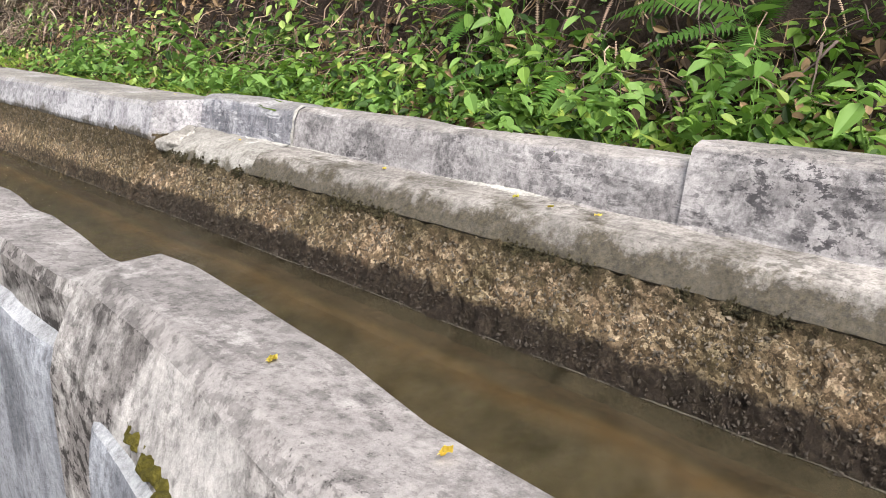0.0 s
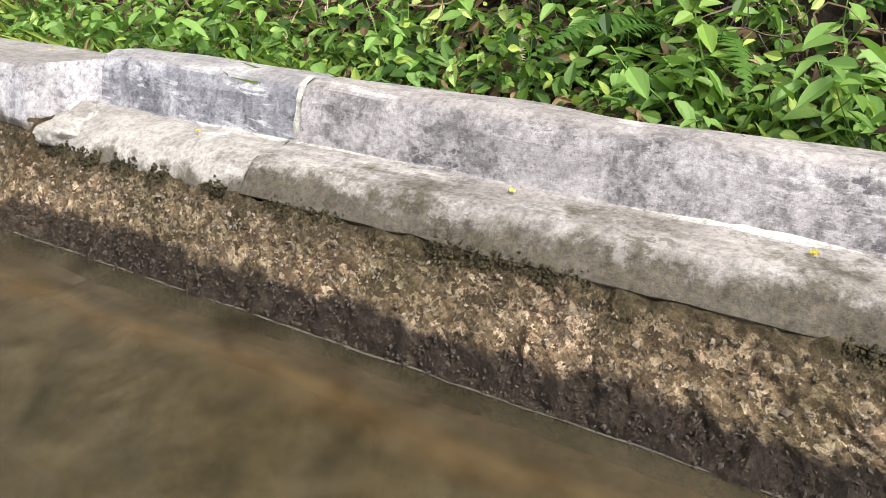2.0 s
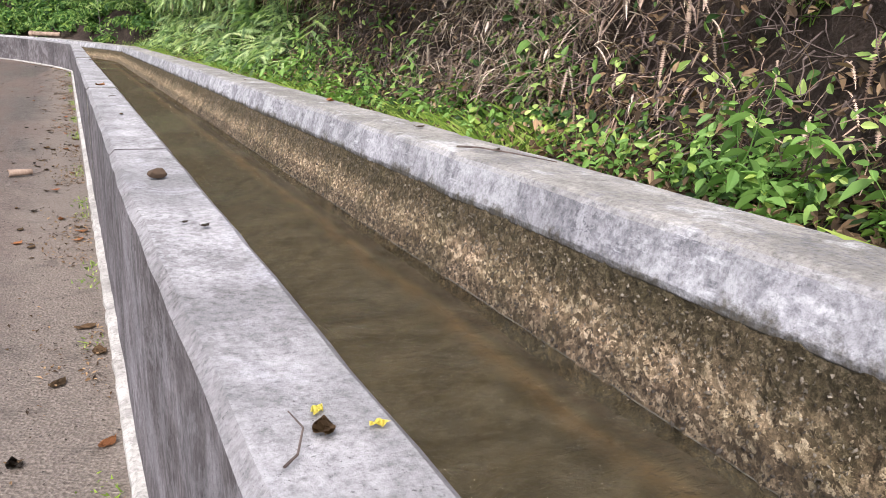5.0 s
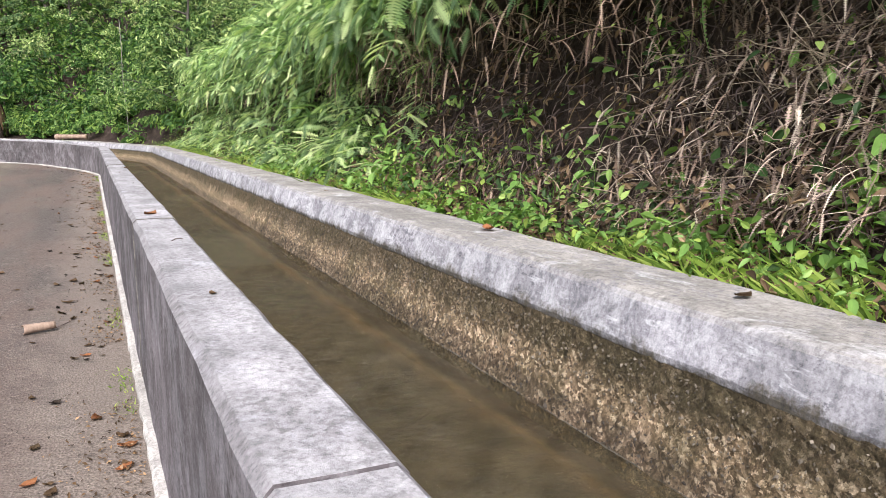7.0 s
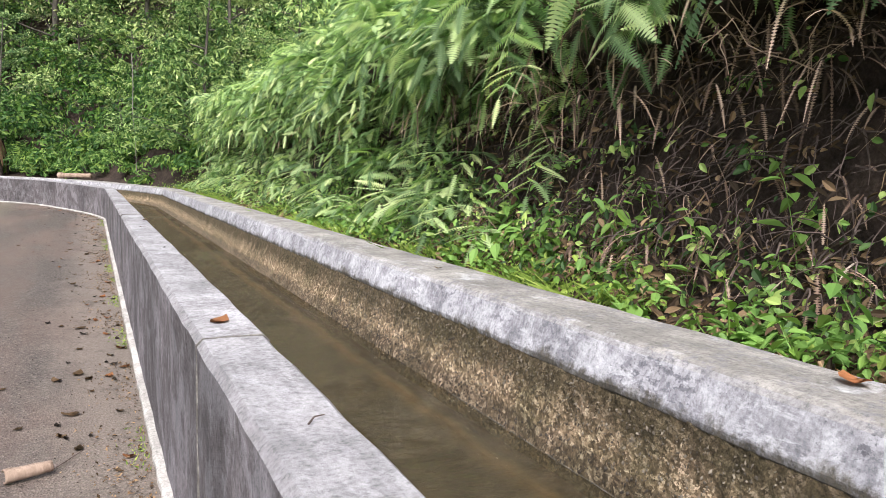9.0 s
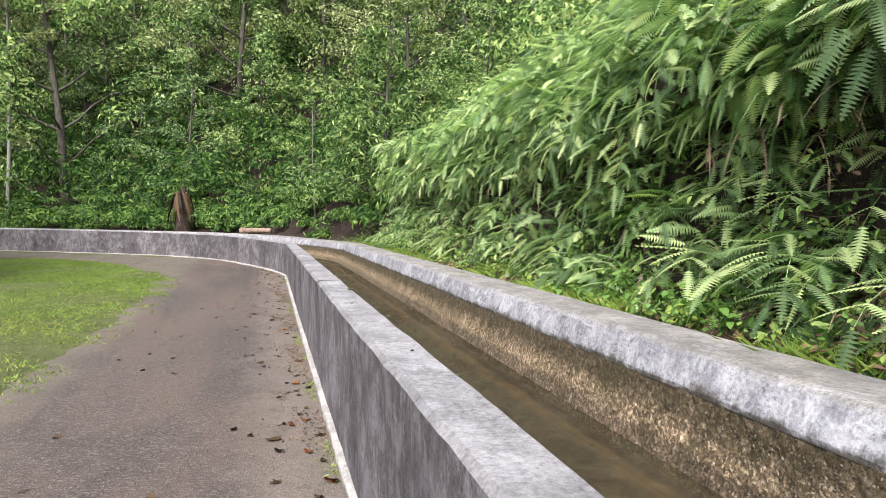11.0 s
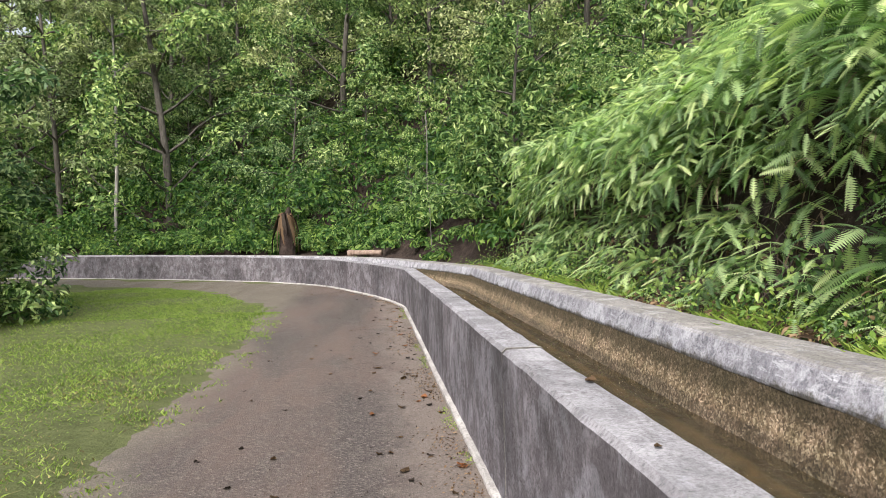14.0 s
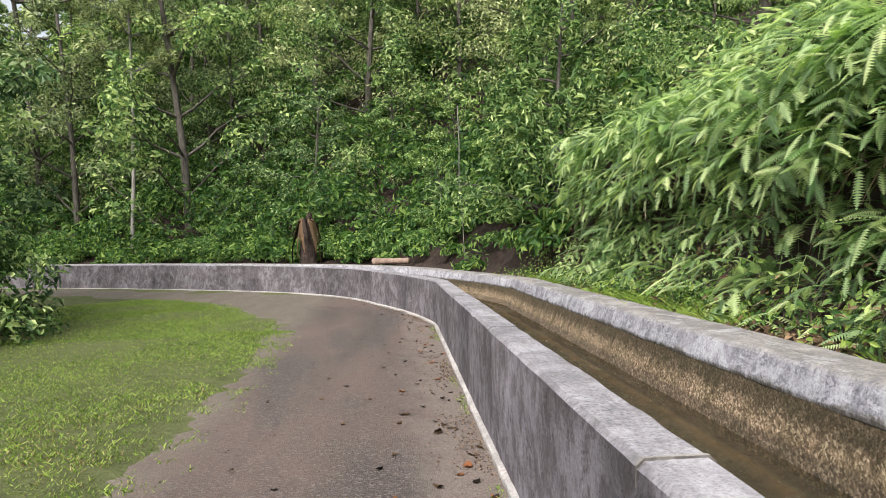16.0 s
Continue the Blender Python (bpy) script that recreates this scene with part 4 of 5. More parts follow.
# ---- forest ----
KINDS = [
    (tree_meshes(11, 3.0, 0.13, 8600, 0.19, 0.06, TREE_DARK, lean=0.04, limbs=22), "dark green forest tree with a dense uneven crown"),
    (tree_meshes(13, 3.4, 0.15, 9000, 0.20, 0.08, TREE_MID, lean=0.04, limbs=24), "leafy green forest tree on the slope"),
    (tree_meshes(12, 2.9, 0.12, 8000, 0.18, 0.12, TREE_GREY, limbs=22), "grey-green forest tree with sparse leaves"),
    (tree_meshes(10, 3.0, 0.11, 8600, 0.18, 0.05, TREE_YELLOW, limbs=22), "yellow-green forest tree with a light crown"),
    (tree_meshes(6.5, 2.4, 0.09, 6500, 0.15, 0.04, TREE_DARK), "low bushy dark green tree"),
    (tree_meshes(6, 2.2, 0.08, 6500, 0.145, 0.04, TREE_MID), "low bushy bright green tree"),
    (tree_meshes(5.5, 1.7, 0.08, 5200, 0.20, 0.15, TREE_MID, shape=0.28, hang=0.7), "bright green tree with narrow drooping leaves"),
    (tree_meshes(17, 2.6, 0.11, 9000, 0.30, 0.62, TREE_GREY, BARK_PALE, 0.03, 0.07, 22), "tall pale-barked tree with a feathery needle crown"),
    (tree_meshes(3.0, 1.5, 0.05, 9500, 0.095, 0.0, UNDER_SHADED, limbs=20), "dense leafy green roadside bush"),
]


def plant_tree(kind, x, y, z, turn=0.0, size=1.0, label=""):
    (trunk, crown), name = KINDS[kind]
    t = thing("tree", label or name, "tree", "forest trees", at=pose(x, y, z, 0, 0, turn) @ Matrix.Scale(size, 4))
    part("trunk", trunk, t)
    part("crown", crown, t)
    return t


forest = random.Random(11)
for row, (u, gap) in enumerate(((4.4, 2.7), (7.0, 3.2), (10.5, 3.6), (15.0, 4.2), (20.5, 4.8), (27.0, 5.6), (35.0, 6.5))):
    s = 34.5 + row * 0.7
    while s < 76:
        kind = forest.choice((0, 1, 2, 3, 2, 3) if row > 2 else (0, 1, 2, 3, 1, 0) if row > 1 else (4, 5, 4, 0, 5))
        x, y, z = place_on_bank(s, u + forest.uniform(-1, 1), 0.2)
        if min(math.hypot(x + 12.8, y - 53.2), math.hypot(x + 11.6, y - 50.4)) > 2.6:
            plant_tree(kind, x, y, z, forest.uniform(0, 360), forest.uniform(0.75, 1.15) * (0.42 if row == 0 else 0.8 if row == 1 else 1.15))
        s += gap * forest.uniform(0.7, 1.3)
for s, u, kind, size in ((30.6, 2.9, 6, 0.95), (32.6, 3.3, 6, 0.85), (29.0, 6.0, 1, 0.5), (24.5, 7.0, 3, 0.5), (26.5, 9.5, 1, 0.75), (20, 8.5, 1, 0.55), (14.5, 8.0, 0, 0.55), (8.5, 8.5, 1, 0.55), (33.5, 5.2, 3, 0.7), (28.0, 4.4, 5, 0.5)):
    x, y, z = place_on_bank(s, u, 0.2)
    plant_tree(kind, x, y, z, forest.uniform(0, 360), size)
plant_tree(7, -11.6, 50.4, 1.7, 40, 0.92)
for s, u, kind, size in ((51.0, 5.5, 1, 1.35), (57.5, 5.0, 2, 1.4), (61.0, 6.0, 1, 1.5)):
    x, y, z = place_on_bank(s, u, 0.2)
    plant_tree(kind, x, y, z, forest.uniform(0, 360), size)
# The thicket beside the lawn.
for x, y, kind, size in ((-7.6, 28.4, 5, 1.05), (-8.9, 31.2, 4, 1.1), (-7.9, 26.2, 4, 0.9), (-9.9, 28.6, 1, 0.85), (-11.5, 33.5, 0, 1.3), (-14.5, 36.0, 1, 1.3), (-7.3, 27.4, 4, 0.7), (-8.0, 29.9, 5, 0.9)):
    plant_tree(kind, x - 0.7, y, float(road_height(np.array(x), np.array(y))) - 0.1, forest.uniform(0, 360), size, "leafy roadside tree beside the lawn")


for x, y, size in ((-7.0, 28.6, 1.0), (-7.6, 30.2, 1.1), (-7.3, 27.0, 0.9), (-8.2, 25.8, 1.0), (-8.6, 28.0, 1.2), (-9.2, 31.8, 1.2)):
    plant_tree(8, x - 0.8, y, float(road_height(np.array(x), np.array(y))) - 0.1, forest.uniform(0, 360), size)


# ---- cover of the slopes: what nobody could count ----
def cover(name, places, size, mat, label, category, shape=0.5, tilt=0.5, lean=(0, 0, 1.0)):
    places = np.asarray(places)
    n = len(places)
    normals = np.array(lean) + rng.normal(0, tilt, (n, 3))
    v, f = (simple_leaves if size < 0.03 else leaves)(places, normals, size * rng.uniform(0.5, 1.4, n), rng.uniform(0, 6.28, n), shape)
    return solid(name, mesh_of(name, v, f, mat), label, category, "stuff")


def clumps(n, s_range, u_draw, lift, per=14, spread=0.12, tall=0.6):
    out = []
    while len(out) < n:
        s, u = rng.uniform(*s_range), u_draw()
        x, y = on_line(s, u)
        z = bank(s, u)
        h = abs(rng.normal(0, lift))
        k = int(rng.integers(per // 2, per * 2))
        g = rng.normal(0, spread, (k, 3)) * [1, 1, tall]
        if 7.5 < s < 13.5 and rng.uniform() < 0.3 and lift > 0.05:
            continue
        out += [(float(x) + a, float(y) + b, z + h * rng.uniform(0.2, 1) + abs(c)) for a, b, c in g if s > 29 or u + a > 1.86]
    return out[:n]


def shrubs(name, count, s_range, u_draw, radius, per, size, mat, label, category, shape=0.42):
    """Rounded leafy clumps, lit above and dark within."""
    cen, nor = [], []
    for _ in range(count):
        s, u = rng.uniform(*s_range), u_draw()
        r = radius * rng.uniform(0.5, 1.5)
        x, y = on_line(s, u)
        c = np.array([float(x), float(y), bank(s, u) + r * rng.uniform(0.2, 1.3)])
        k = int(per * rng.uniform(0.6, 1.4))
        d = rng.normal(0, 1, (k, 3))
        d /= np.linalg.norm(d, axis=1, keepdims=True)
        d[:, 2] = np.abs(d[:, 2]) * 1.1 - 0.3
        cen.append(c + d * r * rng.uniform(0.65, 1.1, (k, 1)) * [1, 1, 0.75])
        nor.append(d * 1.3 + rng.normal(0, 0.35, (k, 3)) + [0, 0, 0.5])
    cen, nor = np.vstack(cen), np.vstack(nor)
    v, f = simple_leaves(cen, nor, size * rng.uniform(0.6, 1.4, len(cen)), rng.uniform(0, 6.28, len(cen)), shape)
    return solid(name, mesh_of(name, v, f, mat), label, category, "stuff")


LEFTWARD = (-0.55, -0.25, 0.8)
cover("herb_cover", clumps(7500, (-2, 31), lambda: 1.82 + abs(rng.normal(0, 0.36)), 0.10), 0.045, HERB, "low green herbs covering the foot of the bank", "herbs", 0.55, 0.5, LEFTWARD)
cover("bank_leaves", clumps(5000, (-2, 31), lambda: rng.uniform(2.15, 2.8), 0.07, 10) + clumps(1500, (-2, 15), lambda: rng.uniform(2.05, 2.6), 0.1, 14) + clumps(1800, (6.5, 14), lambda: rng.uniform(2.2, 2.9), 0.1, 26, 0.10, 0.9) + clumps(6000, (14, 31), lambda: rng.uniform(2.2, 2.8), 0.1, 16), 0.06, WEED, "scattered green leaves on the earth face", "leaves", 0.5, 0.5, (-1.0, -0.3, 0.5))
cover("leaf_litter", clumps(14000, (-2, 31), lambda: 1.84 + abs(rng.normal(0, 0.4)), 0.03, 12, 0.15, 0.12) + clumps(9000, (-2, 14.5), lambda: rng.uniform(2.15, 2.85), 0.04, 8, 0.12, 0.4), 0.06, DEAD, "brown dead leaves lying on the bank", "leaf litter", 0.4, 0.5, LEFTWARD)
shrubs("undergrowth", 560, (29.8, 72), lambda: 2.3 + abs(rng.normal(0, 1.9)), 0.44, 90, 0.19, UNDER_SHADED, "green undergrowth behind the channel, shade in its colour", "undergrowth")
shrubs("pale_undergrowth", 120, (30.5, 50), lambda: 2.3 + abs(rng.normal(0, 1.5)), 0.4, 90, 0.15, FERN, "light green bushes behind the channel wall", "undergrowth", 0.3)
shrubs("forest_floor_plants", 1400, (31, 68), lambda: rng.uniform(3.2, 26), 1.1, 130, 0.24, UNDER_SHADED, "green shrubs filling the forest slope, shade in their colour", "undergrowth")
shrubs("forest_shrubs", 420, (31, 76), lambda: rng.uniform(6, 36), 1.05, 135, 0.19, TREE_GREY, "grey-green shrubs on the forest slope", "undergrowth")
shrubs("bank_top_plants", 330, (2, 33), lambda: rng.uniform(3.6, 9), 0.5, 90, 0.15, TREE_MID, "green plants on top of the bank", "undergrowth")


# ---- roots, dead fronds and stalks on the earth face ----
def strands(name, count, s_range, z_range, length, radius, mat, label, category):
    pieces = []
    for _ in range(count):
        s, u = rng.uniform(*s_range), rng.uniform(2.3, 2.9)
        x, y = on_line(s, u - 0.06)
        z = bank(s, u) + rng.uniform(0.0, 0.2)
        if not z_range[0] < z < z_range[1]:
            continue
        p, r = branch((float(x), float(y), z), (-rng.uniform(0.1, 0.9), rng.normal(0, 0.6), rng.normal(-0.4, 0.5)), length * rng.uniform(0.4, 1.4), radius * rng.uniform(0.6, 1.6), radius * 0.3, 0.22, 6, 0.10)
        pieces.append(tube(p, r, 3))
    v, f = joined(pieces)
    return solid(name, mesh_of(name, v, f, mat), label, category, "stuff")


strands("hanging_roots", 2600, (-1, 24), (0.95, 2.9), 0.2, 0.0045, ROOTS, "tangle of dry brown roots hanging from the bank", "roots")
strands("root_tangle", 1100, (6.5, 14.0), (1.25, 3.3), 0.3, 0.0045, ROOTS, "matted dry roots in the hollow of the bank", "roots")
strands("dry_stalks", 1000, (-1, 31), (0.85, 1.7), 0.3, 0.003, DEAD, "dry brown stalks among the weeds", "stalks")

# ---- weeds ----
STEMS = [stem_mesh(0.32, 0.082, WEED, 0.60), stem_mesh(0.26, 0.065, WEED, 0.64), stem_mesh(0.38, 0.095, WEED, 0.52, 5), stem_mesh(0.22, 0.05, HERB, 0.7, 4), stem_mesh(0.32, 0.075, HERB, 0.55, 6), stem_mesh(0.42, 0.09, WEED, 0.42, 6)]
patch = random.Random(5)
count = 0
while count < 350:
    s = patch.uniform(-1.0, 20.0) if patch.random() < 0.72 else patch.uniform(-1.0, 5.0)
    u = (1.97 if s < 4.5 else 1.9) + abs(patch.gauss(0, 0.36))
    if s > 5 and noise.noise(Vector((s * 1.1, u * 2.2, 7))) < -0.08:
        continue
    if u > 2.8 or (u > 2.1 and 5.5 < s < 9 and patch.random() < 0.2):
        continue
    x, y, z = place_on_bank(s, u)
    w = thing("weed", "leafy bright green weed growing on the earth bank", "weed", "bank weeds", at=pose(x, y, z, patch.gauss(0, 8), patch.gauss(-14, 8), patch.uniform(0, 360)) @ Matrix.Scale(patch.uniform(0.55, 1.2), 4))
    first = patch.randrange(6)
    for k in range(patch.randint(3, 5)):
        part("stem", STEMS[first if k < 2 else patch.randrange(6)], w, at=pose(patch.gauss(0, 0.05), patch.gauss(0, 0.05), 0, 0, 0, k * 83 + patch.uniform(0, 50)) @ Matrix.Scale(patch.uniform(0.7, 1.15), 4))
    count += 1

# Taller broad-leaved shoots in front of the bank's hollow.
SHOOTS = [stem_mesh(0.62, 0.15, WEED, 0.42, 5, 0.35), stem_mesh(0.5, 0.13, HERB, 0.46, 5, 0.3), stem_mesh(0.75, 0.16, WEED, 0.38, 6, 0.3)]
for i, (s, u, size) in enumerate(((8.8, 2.35, 0.8), (9.9, 2.5, 0.9), (10.4, 2.42, 0.8), (11.2, 2.45, 1.0), (11.7, 2.3, 0.7), (12.4, 2.4, 0.9), (12.9, 2.3, 0.8), (13.6, 2.35, 0.9), (14.4, 2.2, 0.7), (0.4, 2.25, 1.0), (0.9, 2.35, 0.9), (1.5, 2.3, 0.8), (2.9, 2.35, 0.8))):
    x, y, z = place_on_bank(s, u)
    w = thing("shoot", "broad-leaved bright green shoot growing on the bank", "plant", "bank shoots", at=pose(x, y, z, patch.gauss(0, 8), patch.gauss(-18, 6), patch.uniform(0, 360)) @ Matrix.Scale(size, 4))
    for k in range(2 + i % 2):
        part("stem", SHOOTS[(i + k) % 3], w, at=pose(patch.gauss(0, 0.05), patch.gauss(0, 0.05), 0, 0, 0, k * 130 + patch.uniform(0, 60)) @ Matrix.Scale(patch.uniform(0.7, 1.1), 4))

# ---- ferns ----
FRONDS = [forked_mesh(0.6, 1.3, 4, FERN, 0.4, 0.34), forked_mesh(0.7, 1.1, 4, FERN_GREY, 0.4, 0.40), frond_mesh(0.62, 1.8, 38, 0.062, FERN_GREY, 0.5), forked_mesh(0.75, 1.4, 4, FERN_GREY, 0.7, 0.36), frond_mesh(0.7, 1.7, 42, 0.07, FERN, 0.3), frond_mesh(0.5, 2.4, 34, 0.022, DRY, 0.1)]
hang = random.Random(3)


def fern(x, y, z, aim, fronds, size, fan=70, dead=0.08, label="pale green fern with drooping fronds on the bank"):
    f = thing("fern", label, "fern", "bank ferns", at=pose(x, y, z, 0, 0, aim) @ Matrix.Scale(size, 4))
    for k in range(fronds):
        which = 5 if hang.random() < dead * 0.15 else hang.randrange(5)
        part("frond", FRONDS[which], f, at=pose(0, 0, 0, hang.gauss(0, 24), hang.uniform(-35, 50), hang.uniform(-fan, fan)) @ Matrix.Scale(hang.uniform(0.7, 1.2), 4))
    return f


DARK_FRONDS = [frond_mesh(0.6, 0.9, 26, 0.075, FERN_DARK, 0.4), frond_mesh(0.5, 0.6, 24, 0.06, FERN_DARK, 0.3), frond_mesh(0.7, 1.2, 30, 0.08, FERN_DARK, 0.6)]


def dark_fern(x, y, z, aim, size):
    f = thing("fern", "dark green fern with stiff fronds among the weeds", "fern", "dark ferns", at=pose(x, y, z, 0, 0, aim) @ Matrix.Scale(size, 4))
    for k in range(6):
        part("frond", DARK_FRONDS[k % 3], f, at=pose(0, 0, 0, hang.gauss(0, 18), hang.uniform(-20, 35), hang.uniform(-75, 75)) @ Matrix.Scale(hang.uniform(0.7, 1.15), 4))
    return f


for k in range(225):
    s = hang.uniform(14.5, 21.5) if k % 2 else hang.uniform(14.5, 28.8)
    if k % 5 < 2:
        u, z = hang.uniform(2.38, 2.75), hang.uniform(2.25, 3.1)
        x, y = (float(c) for c in on_line(s, u))
    elif k % 5 == 2:
        x, y, z = place_on_bank(s, hang.uniform(2.45, 2.75))
    else:
        x, y, z = place_on_bank(s, hang.uniform(2.8, 4.0))
    fern(x, y, z, hang.uniform(110, 290), hang.randint(5, 7), hang.uniform(0.5, 1.0), 95, 0.06)
for k in range(16):
    x, y, z = place_on_bank(hang.uniform(14.5, 28), hang.uniform(2.2, 2.55))
    fern(x, y, z, hang.uniform(130, 270), hang.randint(4, 6), hang.uniform(0.6, 0.9), 90, 0.0, "small green fern at the foot of the bank")
# Ferns hanging from the lip of the bank.
for k in range(34):
    s = hang.uniform(8.2, 14.8)
    x, y = on_line(s, 2.5 + hang.uniform(-0.05, 0.15))
    fern(float(x), float(y), 2.5 + hang.uniform(-0.1, 0.2), 185 + hang.gauss(0, 30), hang.randint(4, 6), hang.uniform(0.8, 1.2), 60, 0.05, "fern with long fronds hanging from the bank's lip")
for s, u, size in ((2.4, 2.45, 0.9), (3.0, 2.6, 1.0), (1.6, 2.55, 1.0), (0.6, 2.4, 1.0), (4.8, 2.75, 0.8), (0.9, 2.7, 1.2), (2.0, 2.75, 1.1), (14.6, 2.5, 0.8), (13.4, 2.45, 0.7)):
    x, y, z = place_on_bank(s, u)
    dark_fern(x, y, z, 190 + hang.gauss(0, 30), size)

# Fronds past counting, between the ferns.
pieces = []
for k in range(2400):
    s = rng.uniform(13.2, 29.2)
    if k % 3 == 1:
        u, z = rng.uniform(2.35, 2.8), rng.uniform(2.2, 3.2)
    elif k % 3 == 2:
        if k % 4:
            continue
        u = rng.uniform(2.2, 2.75)
        z = bank(s, u) + rng.uniform(0.05, 0.35)
    else:
        u = rng.uniform(2.65, 4.0)
        z = bank(s, u) + 0.05
    x, y = on_line(s, u)
    pieces.append(forked_frond(rng.uniform(0.28, 0.6), rng.uniform(0.7, 2.0), int(rng.integers(2, 4)), (float(x), float(y), z), math.pi + 0.3 + rng.normal(0, 1.2), rng.uniform(-0.6, 0.7), rng.uniform(0.24, 0.38), 14))
v, f = joined(pieces)
solid("fern_thicket", mesh_of("fern_thicket", v, f, FERN_GREY), "thicket of pale drooping fern fronds", "ferns", "stuff")
pieces = []
for k in range(3000):
    s, u = (rng.uniform(-0.5, 15) if k % 3 == 0 else rng.uniform(7.5, 14.5) if k % 3 == 1 else rng.uniform(8, 29)), rng.uniform(2.3, 2.85)
    x, y = on_line(s, u)
    from_lip = k % 2 == 0 and s > 9.2
    z = rng.uniform(1.9, 2.6) if from_lip else min(2.5, bank(s, u) + 0.12)
    length = rng.uniform(0.15, 0.42) if from_lip else rng.uniform(0.10, 0.3)
    pieces.append(pinna((float(x) - 0.08, float(y), z), (rng.normal(-0.4, 0.5), rng.normal(0, 0.9), rng.uniform(-1.5, 0.6)), length, rng.uniform(0.4, 1.6), 24, rng.uniform(0.007, 0.016)))
    if k % 3 == 0:
        pieces.append(tube(branch((float(x) - 0.05, float(y), z), (rng.normal(-0.3, 0.5), rng.normal(0, 0.9), rng.uniform(-1.2, 0.5)), length * 1.4, 0.004, 0.0015, 0.32, 6, 0.12)[0], np.linspace(0.004, 0.0015, 6), 3))
v, f = joined(pieces)
solid("dead_fronds", mesh_of("dead_fronds", v, f, DRY), "withered brown fern fronds hanging on the bank", "dead ferns", "stuff")


# A pale dry thicket of branching dead ferns where the bank begins to overhang.
pieces = []
for k in range(420):
    s, u = 9.0 + rng.normal(0, 0.7), rng.uniform(2.45, 2.85)
    x, y = on_line(s, u)
    path, radii = branch((float(x), float(y), bank(s, u) - 0.02), (rng.uniform(-1.1, -0.3), rng.normal(0, 0.7), rng.uniform(-0.5, 0.8)), rng.uniform(0.25, 0.55), 0.004, 0.0015, 0.22, 7, 0.06)
    pieces.append(tube(path, radii, 3))
    for j in (2, 3, 4, 5, 6):
        way = path[j] - path[j - 1] + rng.normal(0, 0.09, 3)
        pieces.append(pinna(path[j], way, rng.uniform(0.08, 0.2), rng.uniform(0.2, 1.4), 16, rng.uniform(0.006, 0.013)))
v, f = joined(pieces)
solid("dry_thicket", mesh_of("dry_thicket", v, f, DRY_PALE), "pale thicket of dry branching ferns on the bank", "dead ferns", "stuff")


# ---- grass ----
def tufts(name, points, height, width, mat, label, category):
    n = len(points)
    yaw, tilt = rng.uniform(0, 6.28, n), rng.normal(0, 0.6, (n, 2))
    h = height * rng.uniform(0.5, 1.3, n)[:, None]
    side = np.stack([np.cos(yaw), np.sin(yaw), 0 * yaw], 1) * width
    bend = np.stack([tilt[:, 0], tilt[:, 1], 0 * yaw], 1) * h
    top = bend + [0, 0, 1] * h
    v = np.stack([points - side, points + side, points + top * 0.55 + side * 0.6, points + top + bend * 0.5], 1).reshape(-1, 3)
    o = np.arange(n)[:, None] * 4
    return solid(name, mesh_of(name, v, o + [[0, 1, 2, 3]], mat), label, category, "stuff")


pts = []
while len(pts) < 80000:
    s, u = rng.uniform(16, 42), -2.0 - abs(rng.normal(0, 2.8))
    edge = np.interp(s, *zip(*ROAD_LEFT)) + 0.15 + 0.3 * noise.noise(Vector((s * 1.3, 5, 0)))
    if u > edge or u < -9:
        continue
    x, y = on_line(s, u)
    bare = np.interp(s, [18, 24, 30], [0.75, 0.45, 0.1])
    if noise.noise(Vector((float(x) * 1.3, float(y) * 1.3, 0))) * 0.6 + 0.5 * noise.noise(Vector((float(x) * 5, float(y) * 5, 3))) + (edge - u) * 0.5 < bare + rng.uniform(-0.45, 0.15):
        continue
    pts.append((float(x), float(y), float(road_height(x, y)) + 0.014))
straw = []
for x, y, z in pts:
    if noise.noise(Vector((x * 0.9, y * 0.9, 5))) + 0.5 * noise.noise(Vector((x * 4, y * 4, 7))) > (y - 21.5) * 0.10 and rng.uniform() < 0.4:
        straw.append((x + rng.normal(0, 0.02), y + rng.normal(0, 0.02), z + 0.004))
tufts("dry_grass", np.array(straw), 0.022, 0.006, STRAW, "patches of dry straw-coloured grass in the lawn", "grass")
tufts("grass", np.array(pts), 0.030, 0.006, GRASS, "short mown green grass with bare patches", "grass")
pts = []
for _ in range(13000):
    s, u = rng.uniform(-1, 30), 1.84 + abs(rng.normal(0, 0.25))
    if noise.noise(Vector((s * 0.5, 8, 0))) < -0.05:
        continue
    x, y = on_line(s, u)
    pts.append((float(x), float(y), bank(s, u)))
tufts("bank_grass", np.array(pts), 0.11, 0.0025, GRASS, "tufts of long grass beside the channel", "grass")
pts = []
for _ in range(2600):
    s, u = rng.uniform(5, 30), -0.06 - abs(rng.normal(0, 0.05))
    if noise.noise(Vector((s * 1.1, 2, 0))) < 0.05:
        continue
    x, y = on_line(s, u)
    pts.append((float(x), float(y), float(road_height(x, y)) + 0.004))
tufts("kerb_moss", np.array(pts), 0.022, 0.005, GRASS, "small weeds along the kerb", "weeds")


